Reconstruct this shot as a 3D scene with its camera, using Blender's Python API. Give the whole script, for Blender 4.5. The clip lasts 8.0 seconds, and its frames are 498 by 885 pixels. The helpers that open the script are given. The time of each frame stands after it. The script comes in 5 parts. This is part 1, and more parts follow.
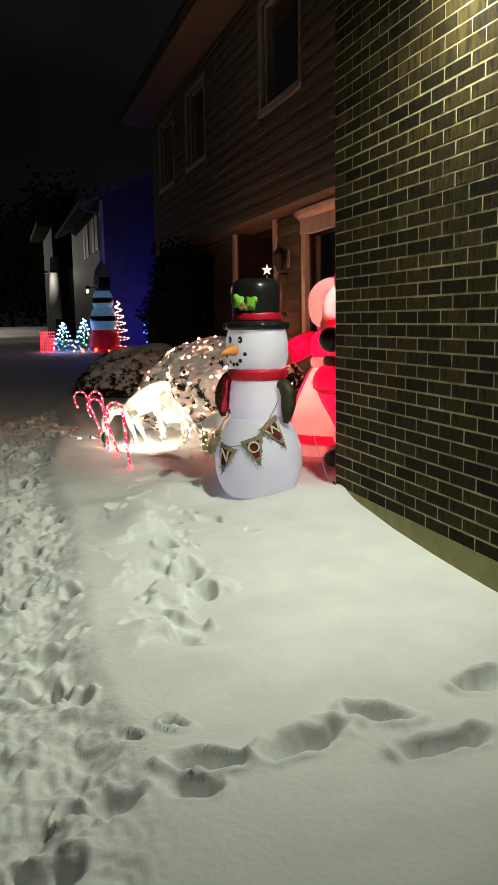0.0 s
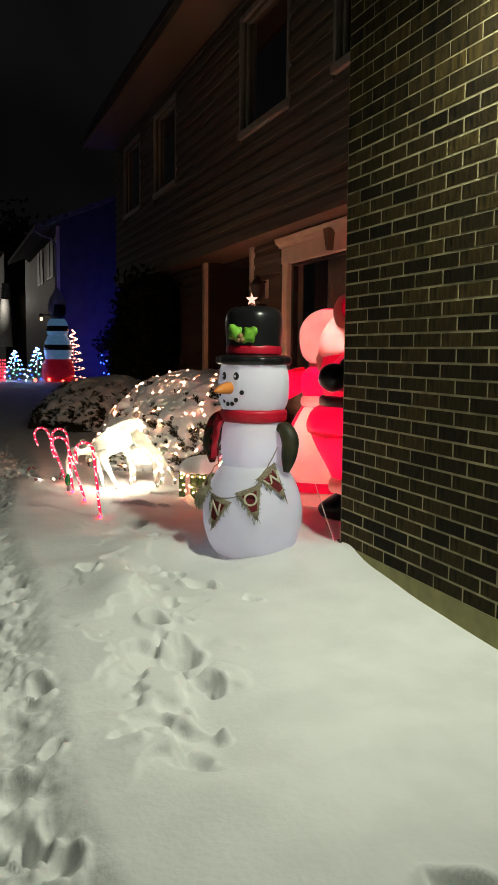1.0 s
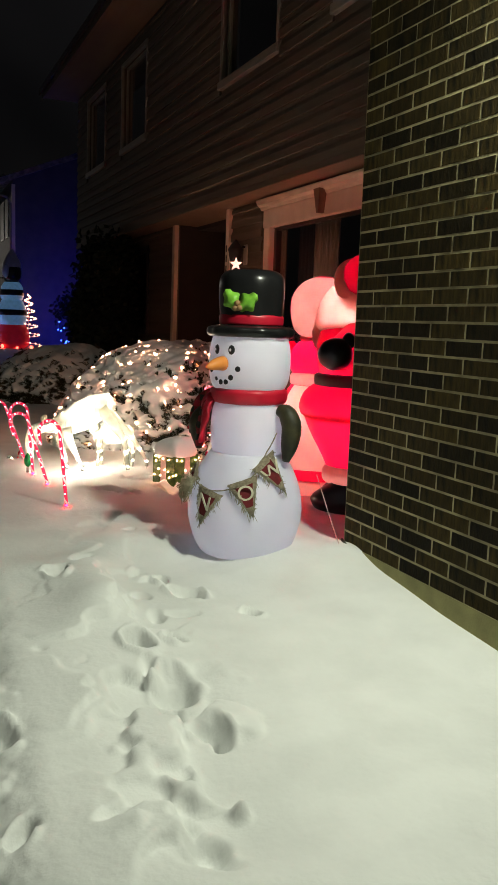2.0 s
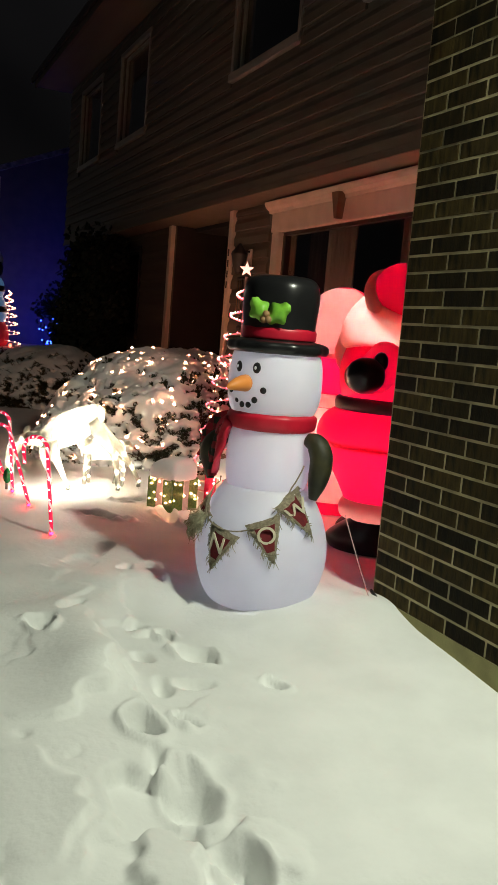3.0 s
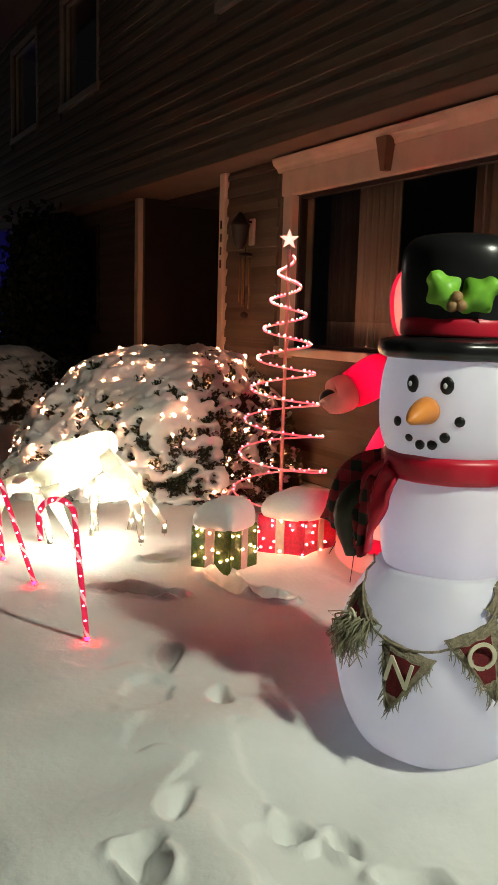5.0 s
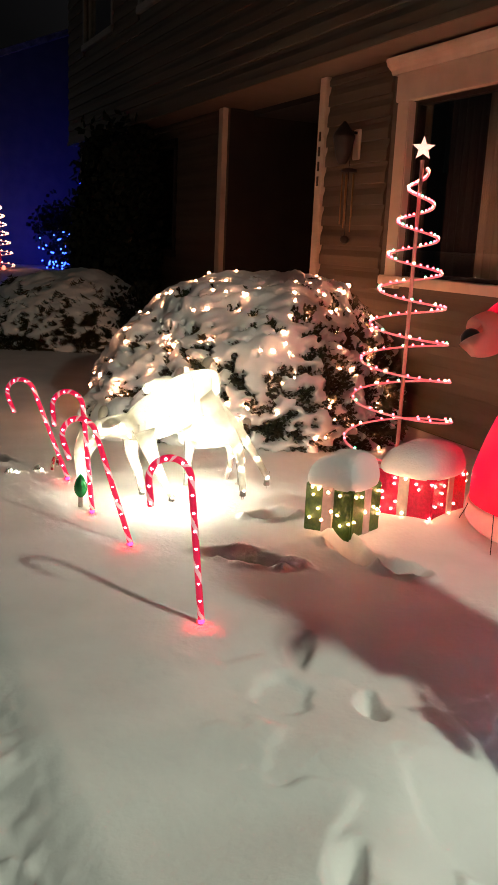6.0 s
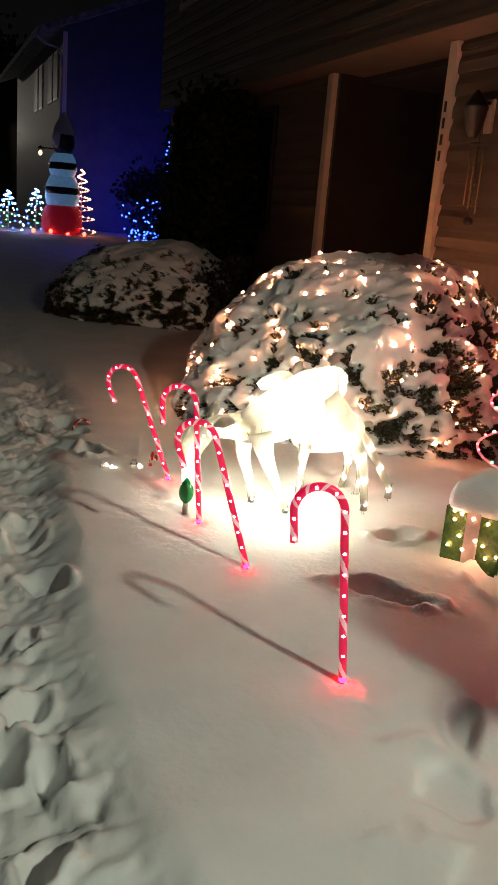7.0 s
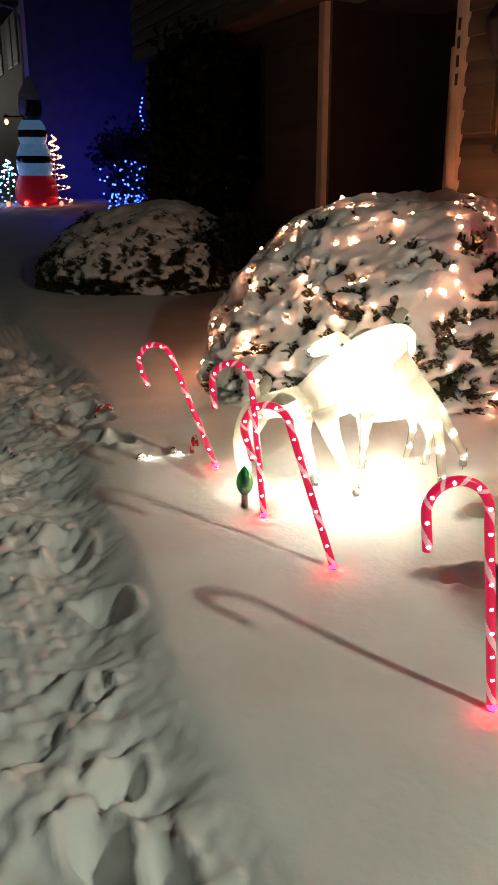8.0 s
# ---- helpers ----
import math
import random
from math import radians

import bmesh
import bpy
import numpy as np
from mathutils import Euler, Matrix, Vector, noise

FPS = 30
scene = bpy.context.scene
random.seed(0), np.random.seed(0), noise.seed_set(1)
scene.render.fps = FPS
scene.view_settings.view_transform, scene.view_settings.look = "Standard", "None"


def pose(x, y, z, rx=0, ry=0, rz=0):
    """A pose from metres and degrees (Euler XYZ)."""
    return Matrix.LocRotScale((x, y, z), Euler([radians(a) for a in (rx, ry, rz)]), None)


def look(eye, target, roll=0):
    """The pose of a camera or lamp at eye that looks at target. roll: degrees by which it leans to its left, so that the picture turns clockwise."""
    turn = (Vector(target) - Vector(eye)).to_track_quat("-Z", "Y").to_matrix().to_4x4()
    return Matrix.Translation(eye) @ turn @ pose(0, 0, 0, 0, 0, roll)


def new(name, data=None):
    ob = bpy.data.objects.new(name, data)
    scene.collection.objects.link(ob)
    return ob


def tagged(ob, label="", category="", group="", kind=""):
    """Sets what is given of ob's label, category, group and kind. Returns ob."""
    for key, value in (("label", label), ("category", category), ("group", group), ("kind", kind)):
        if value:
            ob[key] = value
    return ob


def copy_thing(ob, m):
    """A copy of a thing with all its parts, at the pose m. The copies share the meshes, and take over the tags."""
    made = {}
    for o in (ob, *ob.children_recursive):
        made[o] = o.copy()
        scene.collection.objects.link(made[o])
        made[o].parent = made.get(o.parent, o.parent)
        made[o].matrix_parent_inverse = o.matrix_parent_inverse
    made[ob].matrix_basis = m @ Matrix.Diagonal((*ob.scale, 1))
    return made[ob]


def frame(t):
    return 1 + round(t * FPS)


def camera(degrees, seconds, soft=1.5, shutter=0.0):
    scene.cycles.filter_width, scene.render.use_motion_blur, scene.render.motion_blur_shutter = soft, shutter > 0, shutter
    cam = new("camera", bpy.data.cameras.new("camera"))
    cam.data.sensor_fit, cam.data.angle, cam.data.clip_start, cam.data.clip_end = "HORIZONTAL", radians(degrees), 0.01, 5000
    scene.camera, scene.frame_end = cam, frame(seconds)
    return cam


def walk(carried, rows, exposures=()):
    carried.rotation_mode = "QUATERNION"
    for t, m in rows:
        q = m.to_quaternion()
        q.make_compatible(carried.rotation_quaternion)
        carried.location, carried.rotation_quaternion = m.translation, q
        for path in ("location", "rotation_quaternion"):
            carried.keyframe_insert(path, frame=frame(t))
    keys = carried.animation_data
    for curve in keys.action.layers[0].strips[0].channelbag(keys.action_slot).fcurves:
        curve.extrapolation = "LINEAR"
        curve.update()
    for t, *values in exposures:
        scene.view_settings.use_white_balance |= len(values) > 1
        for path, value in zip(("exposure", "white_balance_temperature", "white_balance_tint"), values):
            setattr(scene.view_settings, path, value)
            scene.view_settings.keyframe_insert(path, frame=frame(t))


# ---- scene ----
cam = camera(33.0, 8.0)
METRES, EYE, TILT, LEAN, TURN = 6.2, 1.35, 0.0, 0.0, -16.3
ROWS = [
    (0.0, 0.0, 0.0, 0.0, -0.14, -8.38, 0.96),
    (0.5, -0.0171, 0.0696, 0.0044, -2.16, -5.68, 0.38),
    (1.0, -0.0511, 0.1374, 0.0008, -3.52, -6.18, -0.47),
    (1.5, -0.0676, 0.2042, -0.0014, -5.46, -7.99, -0.45),
    (3.0, -0.1104, 0.3793, 0.0017, -7.95, -7.46, -4.75),
    (3.5, -0.1215, 0.4527, 0.0063, -7.45, -5.8, -3.75),
    (4.0, -0.1508, 0.5254, 0.0054, -10.44, -5.44, -4.12),
    (5.5, -0.2169, 0.7196, 0.0053, -12.2, -11.27, -1.07),
    (6.0, -0.2285, 0.7747, -0.0003, -9.16, -13.45, -2.57),
    (6.5, -0.2421, 0.8208, 0.0026, -6.08, -13.84, -4.21),
    (7.0, -0.2646, 0.8626, 0.0007, -4.32, -15.5, -4.61),
    (7.5, -0.2815, 0.9103, -0.0067, -3.89, -18.34, -2.61),
    (8.0, -0.3019, 0.9439, -0.0078, -6.29, -18.3, 0.19),
]
PATH_ROWS = [(t, pose(0, 0, EYE, TILT, LEAN, TURN) @ pose(METRES * x, METRES * y, METRES * z, 90 + pitch, roll, yaw)) for t, x, y, z, yaw, pitch, roll in ROWS]
PATH_ROWS += [(4.2, look((-0.008, 3.565, 1.392), (0.473, 4.436, 1.294), 4.4)), (5.3, look((-0.03, 4.53, 1.374), (0.450, 5.391, 1.200), 1.1))]
walk(cam, sorted(PATH_ROWS, key=lambda k: k[0]),
     exposures=[(0.0, 0.05), (0.5, -0.2), (1.5, -0.05), (3.5, 0.0), (5.5, -0.03), (8.0, 0.0)])

# ---- world and lights ----
FLOOD = (2.31, 4.00, 3.36)
world = bpy.data.worlds.new("night")
scene.world = world
world.use_nodes = True
wn, wl = world.node_tree.nodes, world.node_tree.links
wbg = wn["Background"]
wtc = wn.new("ShaderNodeTexCoord")
wno = wn.new("ShaderNodeTexNoise")
wno.inputs["Scale"].default_value, wno.inputs["Detail"].default_value = 2.2, 3.0
wrm = wn.new("ShaderNodeValToRGB")
wrm.color_ramp.elements[0].position, wrm.color_ramp.elements[1].position = 0.3, 0.75
wrm.color_ramp.elements[0].color = (0.0010, 0.0010, 0.0012, 1)
wrm.color_ramp.elements[1].color = (0.0105, 0.0100, 0.0104, 1)
wl.new(wtc.outputs["Generated"], wno.inputs["Vector"])
wl.new(wno.outputs["Fac"], wrm.inputs["Fac"])
wl.new(wrm.outputs["Color"], wbg.inputs["Color"])
wbg.inputs["Strength"].default_value = 1.0


def lamp(name, place, watts, colour, size=0.05, kind="POINT"):
    d = bpy.data.lights.new(name, kind)
    d.energy, d.color, d.shadow_soft_size = watts, colour, size
    ob = new(name, d)
    ob.location = place
    return ob


flood = lamp("floodlight_beam", FLOOD, 440, (0.95, 1.0, 0.80), 0.12, "SPOT")
flood.data.spot_size, flood.data.spot_blend = radians(163), 1.0
flood.matrix_basis = look(FLOOD, (0.4, 5.6, 0.0))
lamp("santa_glow", (3.20, 7.20, 0.62), 11, (1.0, 0.86, 0.74), 0.08)
lamp("santa_glow", (3.18, 7.21, 1.20), 6, (1.0, 0.86, 0.74), 0.06)
lamp("santa_glow", (3.10, 7.21, 1.46), 8, (1.0, 0.90, 0.84), 0.05)
lamp("santa_glow", (3.15, 7.08, 1.70), 1.5, (1.0, 0.86, 0.80), 0.04)
lamp("santa_glow", (2.87, 6.90, 1.17), 1.0, (1.0, 0.86, 0.80), 0.04)
lamp("lady_glow", (2.92, 8.11, 1.06), 0.9, (1.0, 0.86, 0.80), 0.04)
lamp("lady_glow", (3.24, 7.95, 0.55), 11, (1.0, 0.86, 0.74), 0.08)
lamp("lady_glow", (3.24, 7.95, 1.10), 4.8, (1.0, 0.86, 0.80), 0.05)
lamp("lady_glow", (3.22, 7.91, 1.48), 2.8, (1.0, 0.86, 0.80), 0.05)
lamp("snowman_glow", (1.945, 6.38, 0.20), 1.6, (0.80, 0.84, 1.0), 0.06)
lamp("snowman_glow", (1.945, 6.38, 0.66), 1.3, (0.82, 0.88, 1.0), 0.06)
lamp("snowman_glow", (1.945, 6.38, 1.16), 1.5, (0.82, 0.90, 1.0), 0.06)
lamp("deer_glow", (1.52, 8.97, 0.44), 3, (1.0, 0.95, 0.80), 0.05)
lamp("deer_glow", (1.42, 8.90, 0.22), 13.5, (1.0, 0.94, 0.76), 0.06)
blue = lamp("blue_spotlight_beam", (5.4, 27.3, 0.75), 185, (0.015, 0.03, 1.0), 0.1, "SPOT")
blue.data.spot_size, blue.data.spot_blend = radians(110), 0.9
blue.matrix_basis = look((5.4, 27.3, 0.75), (5.7, 30.3, 1.9))
lamp("porch_lamp_glow", (3.15, 31.4, 2.45), 3, (1.0, 0.72, 0.38), 0.08)


# ---- materials ----
def material(name, colour, rough=0.6, metal=0.0, second=None, scale=8.0, amount=1.0, bump=0.0, bump_scale=60.0, stretch=(1, 1, 1), vary=0.0, translucent=0.0, coat=0.0, shine=None, island=False, spec=0.5):
    m = bpy.data.materials.new(name)
    m.use_nodes = True
    n, l = m.node_tree.nodes, m.node_tree.links
    b = n["Principled BSDF"]
    b.inputs["Roughness"].default_value, b.inputs["Metallic"].default_value = rough, metal
    b.inputs["Coat Weight"].default_value, b.inputs["Specular IOR Level"].default_value = coat, spec
    if shine:
        b.inputs["Emission Color"].default_value, b.inputs["Emission Strength"].default_value = (*shine[0], 1), shine[1]
    tc = n.new("ShaderNodeTexCoord")
    mp = n.new("ShaderNodeMapping")
    mp.inputs["Scale"].default_value = stretch
    l.new(tc.outputs["Object"], mp.inputs["Vector"])
    no = n.new("ShaderNodeTexNoise")
    no.inputs["Scale"].default_value, no.inputs["Detail"].default_value = scale, 6.0
    l.new(mp.outputs["Vector"], no.inputs["Vector"])
    mix = n.new("ShaderNodeMix")
    mix.data_type = "RGBA"
    mix.inputs["A"].default_value = (*colour, 1)
    mix.inputs["B"].default_value = (*(second or [c * 0.8 for c in colour]), 1)
    ramp = n.new("ShaderNodeMapRange")
    ramp.inputs["From Min"].default_value, ramp.inputs["From Max"].default_value = 0.35, 0.65
    ramp.inputs["To Max"].default_value = amount
    l.new(no.outputs["Fac"], ramp.inputs["Value"])
    l.new(ramp.outputs["Result"], mix.inputs["Factor"])
    out = mix.outputs["Result"]
    if vary:
        oi = n.new("ShaderNodeNewGeometry" if island else "ShaderNodeObjectInfo")
        hs = n.new("ShaderNodeHueSaturation")
        mr = n.new("ShaderNodeMapRange")
        mr.inputs["To Min"].default_value, mr.inputs["To Max"].default_value = 1 - vary, 1 + vary
        l.new(oi.outputs["Random Per Island" if island else "Random"], mr.inputs["Value"])
        l.new(mr.outputs["Result"], hs.inputs["Value"])
        l.new(out, hs.inputs["Color"])
        out = hs.outputs["Color"]
    l.new(out, b.inputs["Base Color"])
    if bump:
        n2 = n.new("ShaderNodeTexNoise")
        n2.inputs["Scale"].default_value, n2.inputs["Detail"].default_value = bump_scale, 5.0
        l.new(mp.outputs["Vector"], n2.inputs["Vector"])
        bp = n.new("ShaderNodeBump")
        bp.inputs["Strength"].default_value, bp.inputs["Distance"].default_value = bump, 0.01
        l.new(n2.outputs["Fac"], bp.inputs["Height"])
        l.new(bp.outputs["Normal"], b.inputs["Normal"])
    if translucent:
        tr = n.new("ShaderNodeBsdfTranslucent")
        l.new(out, tr.inputs["Color"])
        ms = n.new("ShaderNodeMixShader")
        ms.inputs["Fac"].default_value = translucent
        l.new(b.outputs["BSDF"], ms.inputs[1])
        l.new(tr.outputs["BSDF"], ms.inputs[2])
        l.new(ms.outputs["Shader"], n["Material Output"].inputs["Surface"])
    return m


def glow(name, colour, strength):
    m = bpy.data.materials.new(name)
    m.use_nodes = True
    b = m.node_tree.nodes["Principled BSDF"]
    b.inputs["Base Color"].default_value = (*[0.5 * c for c in colour], 1)
    b.inputs["Emission Color"].default_value = (*colour, 1)
    b.inputs["Emission Strength"].default_value = strength
    return m


def glass(name, colour=(1, 1, 1), rough=0.0):
    m = bpy.data.materials.new(name)
    m.use_nodes = True
    b = m.node_tree.nodes["Principled BSDF"]
    b.inputs["Base Color"].default_value = (*colour, 1)
    b.inputs["Transmission Weight"].default_value = 1.0
    b.inputs["Roughness"].default_value, b.inputs["IOR"].default_value = rough, 1.45
    return m


SNOW = material("snow", (0.86, 0.87, 0.86), 0.75, second=(0.78, 0.79, 0.78), scale=3.0, bump=0.35, bump_scale=34)
SNOWCAP = material("snow_cap", (0.86, 0.86, 0.85), 0.75, second=(0.80, 0.80, 0.79), scale=6.0, bump=0.4, bump_scale=40)
BRICK = material("brown_brick", (0.046, 0.031, 0.008), 0.85, second=(0.010, 0.0075, 0.0025), scale=9.0, bump=0.5, bump_scale=70, vary=0.75, spec=0.15, stretch=(1, 2.5, 0.5))
MORTAR = material("mortar", (0.50, 0.44, 0.24), 0.9, second=(0.22, 0.19, 0.105), scale=5, bump=0.5, bump_scale=120)
CONCRETE = material("concrete", (0.33, 0.30, 0.13), 0.9, second=(0.25, 0.23, 0.10), scale=9, bump=0.3, bump_scale=90)
SIDING = material("tan_siding", (0.15, 0.124, 0.094), 0.75, second=(0.12, 0.099, 0.076), scale=2.5, bump=0.12, bump_scale=60, stretch=(1, 0.15, 4), vary=0.06, spec=0.2)
TRIM = material("cream_trim", (0.72, 0.60, 0.49), 0.5, second=(0.63, 0.52, 0.42), scale=5, bump=0.1)
SOFFIT = material("soffit", (0.17, 0.128, 0.097), 0.6, second=(0.14, 0.105, 0.08), scale=4)
DARKFRAME = material("dark_frame", (0.028, 0.023, 0.020), 0.5)
WHITEFRAME = material("window_frame", (0.34, 0.31, 0.27), 0.45, second=(0.28, 0.26, 0.22))
GLASS = glass("window_glass")
# darkness of the unlit rooms, put into a near-black colour
INSIDE = material("unlit_room", (0.03, 0.028, 0.025), 0.9)
CURTAIN = material("curtain", (0.42, 0.33, 0.27), 0.9, second=(0.34, 0.27, 0.22), scale=14, stretch=(1, 1, 0.1))
SHINGLE = material("shingle", (0.06, 0.055, 0.05), 0.9, second=(0.03, 0.028, 0.026), scale=30, bump=0.5)
FABRIC_WHITE = material("white_nylon", (0.80, 0.80, 0.84), 0.42, second=(0.74, 0.74, 0.80), scale=3, bump=0.10, bump_scale=14, translucent=0.35)
FABRIC_BLACK = material("black_nylon", (0.012, 0.012, 0.013), 0.28, bump=0.12, bump_scale=12)
FABRIC_RED = material("red_nylon", (0.60, 0.012, 0.035), 0.4, second=(0.48, 0.008, 0.03), scale=4, bump=0.15, bump_scale=12)
SANTA_RED = material("lit_red_nylon", (0.86, 0.006, 0.085), 0.4, second=(0.78, 0.005, 0.07), scale=3, bump=0.15, bump_scale=10, translucent=0.55)
BELT = material("dark_red_belt", (0.10, 0.010, 0.014), 0.45, second=(0.06, 0.006, 0.010), scale=6)
# white nylon tinted salmon for the red light bouncing about inside
SANTA_PALE = material("red_lit_white_nylon", (0.88, 0.56, 0.50), 0.45, second=(0.82, 0.47, 0.41), scale=5, bump=0.15, bump_scale=10, translucent=0.55)
ORANGE = material("orange_nylon", (0.75, 0.27, 0.05), 0.45, second=(0.66, 0.21, 0.04))
HOLLY = material("holly_green", (0.27, 0.62, 0.06), 0.45, second=(0.17, 0.45, 0.04), scale=18)
BERRY = material("berry_brown", (0.30, 0.17, 0.07), 0.6)
PLAID = material("dark_olive_flannel", (0.045, 0.040, 0.014), 0.6, second=(0.012, 0.013, 0.005), scale=9, bump=0.5, bump_scale=14)
FRINGE = material("frayed_jute", (0.42, 0.39, 0.27), 0.95, second=(0.22, 0.21, 0.13), scale=30)
KEYSTONE = material("brown_keystone", (0.20, 0.12, 0.07), 0.6, second=(0.15, 0.09, 0.05), scale=9)
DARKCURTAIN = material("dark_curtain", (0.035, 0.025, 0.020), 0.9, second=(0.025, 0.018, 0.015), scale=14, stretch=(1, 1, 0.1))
BURLAP = material("burlap", (0.34, 0.29, 0.20), 0.95, second=(0.20, 0.17, 0.12), scale=60, bump=0.8, bump_scale=160)
BURGUNDY = material("burgundy_felt", (0.16, 0.012, 0.016), 0.9, second=(0.11, 0.008, 0.012), scale=40, bump=0.5, bump_scale=150)
CREAM = material("cream_paint", (0.72, 0.66, 0.50), 0.7)
CANE_RED = material("cane_red", (0.66, 0.008, 0.06), 0.3, second=(0.55, 0.006, 0.045), coat=0.4, shine=((1.0, 0.012, 0.10), 0.40))
CANE_WHITE = material("cane_white", (0.85, 0.68, 0.68), 0.3, coat=0.4, shine=((1.0, 0.30, 0.36), 0.40))
ROPE = material("lit_rope", (0.80, 0.40, 0.42), 0.3, shine=((1.0, 0.12, 0.18), 0.55))
DEER = material("frosted_deer_mesh", (0.72, 0.70, 0.62), 0.35, second=(0.52, 0.51, 0.45), scale=14, bump=0.5, bump_scale=60, translucent=0.5)
WIRE = material("wire", (0.35, 0.34, 0.30), 0.4, 0.6)
BLACKWIRE = material("black_cord", (0.012, 0.014, 0.012), 0.5)
LEAF = material("yew_needles", (0.030, 0.042, 0.016), 0.6, second=(0.085, 0.050, 0.022), scale=6)
BARK = material("bark", (0.06, 0.045, 0.03), 0.9, second=(0.03, 0.022, 0.016), scale=20, bump=0.8)
GIFT_GREEN = material("green_tinsel", (0.10, 0.20, 0.03), 0.4, second=(0.05, 0.12, 0.02), scale=60, bump=0.6, bump_scale=150, translucent=0.3)
GIFT_RED = material("red_tinsel", (0.80, 0.006, 0.09), 0.4, second=(0.62, 0.004, 0.06), scale=60, bump=0.6, bump_scale=150, translucent=0.3)
RIBBON = material("silver_ribbon", (0.60, 0.48, 0.44), 0.4, second=(0.5, 0.4, 0.36), scale=40)
POLE = material("pink_pole", (0.75, 0.45, 0.42), 0.4)
BULB_WARM = glow("warm_bulb", (1.0, 0.45, 0.22), 62)
BULB_BUSH = glow("bush_bulb", (1.0, 0.37, 0.19), 125)
BULB_WHITE = glow("white_bulb", (1.0, 0.90, 0.68), 130)
BULB_PINK = glow("pink_bulb", (1.0, 0.09, 0.13), 9)
BULB_CANE = glow("cane_bulb", (1.0, 0.20, 0.27), 24)
BULB_RED = glow("red_bulb", (1.0, 0.03, 0.05), 8)
BULB_FOOT = glow("cane_foot_bulb", (1.0, 0.001, 0.004), 200)
BULB_GREEN = glow("green_bulb", (0.15, 0.9, 0.45), 7)
BULB_BLUE = glow("blue_bulb", (0.02, 0.06, 1.0), 12)
BULB_ICE = glow("ice_bulb", (0.45, 0.65, 1.0), 10)
STAR = glow("star_glow", (1.0, 0.52, 0.42), 1.7)
GREEN_PLASTIC = material("green_plastic", (0.01, 0.30, 0.06), 0.25, coat=0.5)
FOIL = material("silver_foil", (0.75, 0.74, 0.70), 0.2, 0.9, bump=0.6, bump_scale=90)
ICEBLUE = material("pale_blue_nylon", (0.35, 0.55, 0.72), 0.5, shine=((0.22, 0.50, 0.85), 0.16))
FAR_RED = material("lit_far_red_nylon", (0.6, 0.01, 0.03), 0.5, shine=((0.9, 0.02, 0.05), 0.08))
PLAIN_RED = material("plain_red_plastic", (0.45, 0.012, 0.03), 0.35)
NBLUE = material("neighbour_siding", (0.09, 0.09, 0.11), 0.6, second=(0.07, 0.07, 0.09), scale=3)
# brown taken almost to black to carry the shade of the entrance
SHADE_BROWN = material("shade_brown_boards", (0.022, 0.017, 0.013), 0.7, second=(0.014, 0.011, 0.009), scale=4)
HEDGE = material("dark_leaves", (0.022, 0.028, 0.014), 0.7, second=(0.012, 0.015, 0.008), scale=5)


# ---- builders ----
def mesh_of(name, bm, *mats, smooth=True):
    me = bpy.data.meshes.new(name)
    bm.to_mesh(me)
    bm.free()
    for m in mats:
        me.materials.append(m)
    if smooth:
        me.polygons.foreach_set("use_smooth", [True] * len(me.polygons))
    return me


def thing(name, place=(0, 0, 0), label="", category="", group="", kind="", turn=0.0):
    ob = new(name)
    ob.location = place
    ob.rotation_euler = (0, 0, radians(turn))
    return tagged(ob, label, category, group, kind)


def part(name, bm, mat, parent, label="", smooth=True):
    mats = mat if isinstance(mat, (list, tuple)) else (mat,)
    ob = new(name, bm if isinstance(bm, bpy.types.Mesh) else mesh_of(name, bm, *mats, smooth=smooth))
    ob.parent = parent
    return tagged(ob, label)


def solid(name, bm, mat, label="", category="", kind="structure", smooth=False):
    mats = mat if isinstance(mat, (list, tuple)) else (mat,)
    return tagged(new(name, mesh_of(name, bm, *mats, smooth=smooth)), label, category, "", kind)


def add_box(bm, x0, x1, y0, y1, z0, z1, m=None, mi=0):
    vs = [bm.verts.new(Vector((x, y, z)) if m is None else m @ Vector((x, y, z))) for x in (x0, x1) for y in (y0, y1) for z in (z0, z1)]
    for q in ((0, 1, 3, 2), (4, 6, 7, 5), (0, 4, 5, 1), (2, 3, 7, 6), (0, 2, 6, 4), (1, 5, 7, 3)):
        bm.faces.new([vs[i] for i in q]).material_index = mi
    return bm


def box(x0, x1, y0, y1, z0, z1, bevel=0.0):
    bm = add_box(bmesh.new(), x0, x1, y0, y1, z0, z1)
    if bevel:
        bmesh.ops.bevel(bm, geom=bm.edges[:], offset=bevel, segments=2, affect="EDGES")
    return bm


def rings(bm, loops, cap=True, mi=0, closed=False):
    """Skin a row of equal vertex loops."""
    vv = [[bm.verts.new(p) for p in lp] for lp in loops]
    k = len(vv[0])
    pairs = list(zip(vv, vv[1:])) + ([(vv[-1], vv[0])] if closed else [])
    for a, b in pairs:
        for i in range(k):
            bm.faces.new((a[i], a[(i + 1) % k], b[(i + 1) % k], b[i])).material_index = mi
    if cap and not closed:
        bm.faces.new(vv[0][::-1]).material_index = mi
        bm.faces.new(vv[-1]).material_index = mi
    return bm


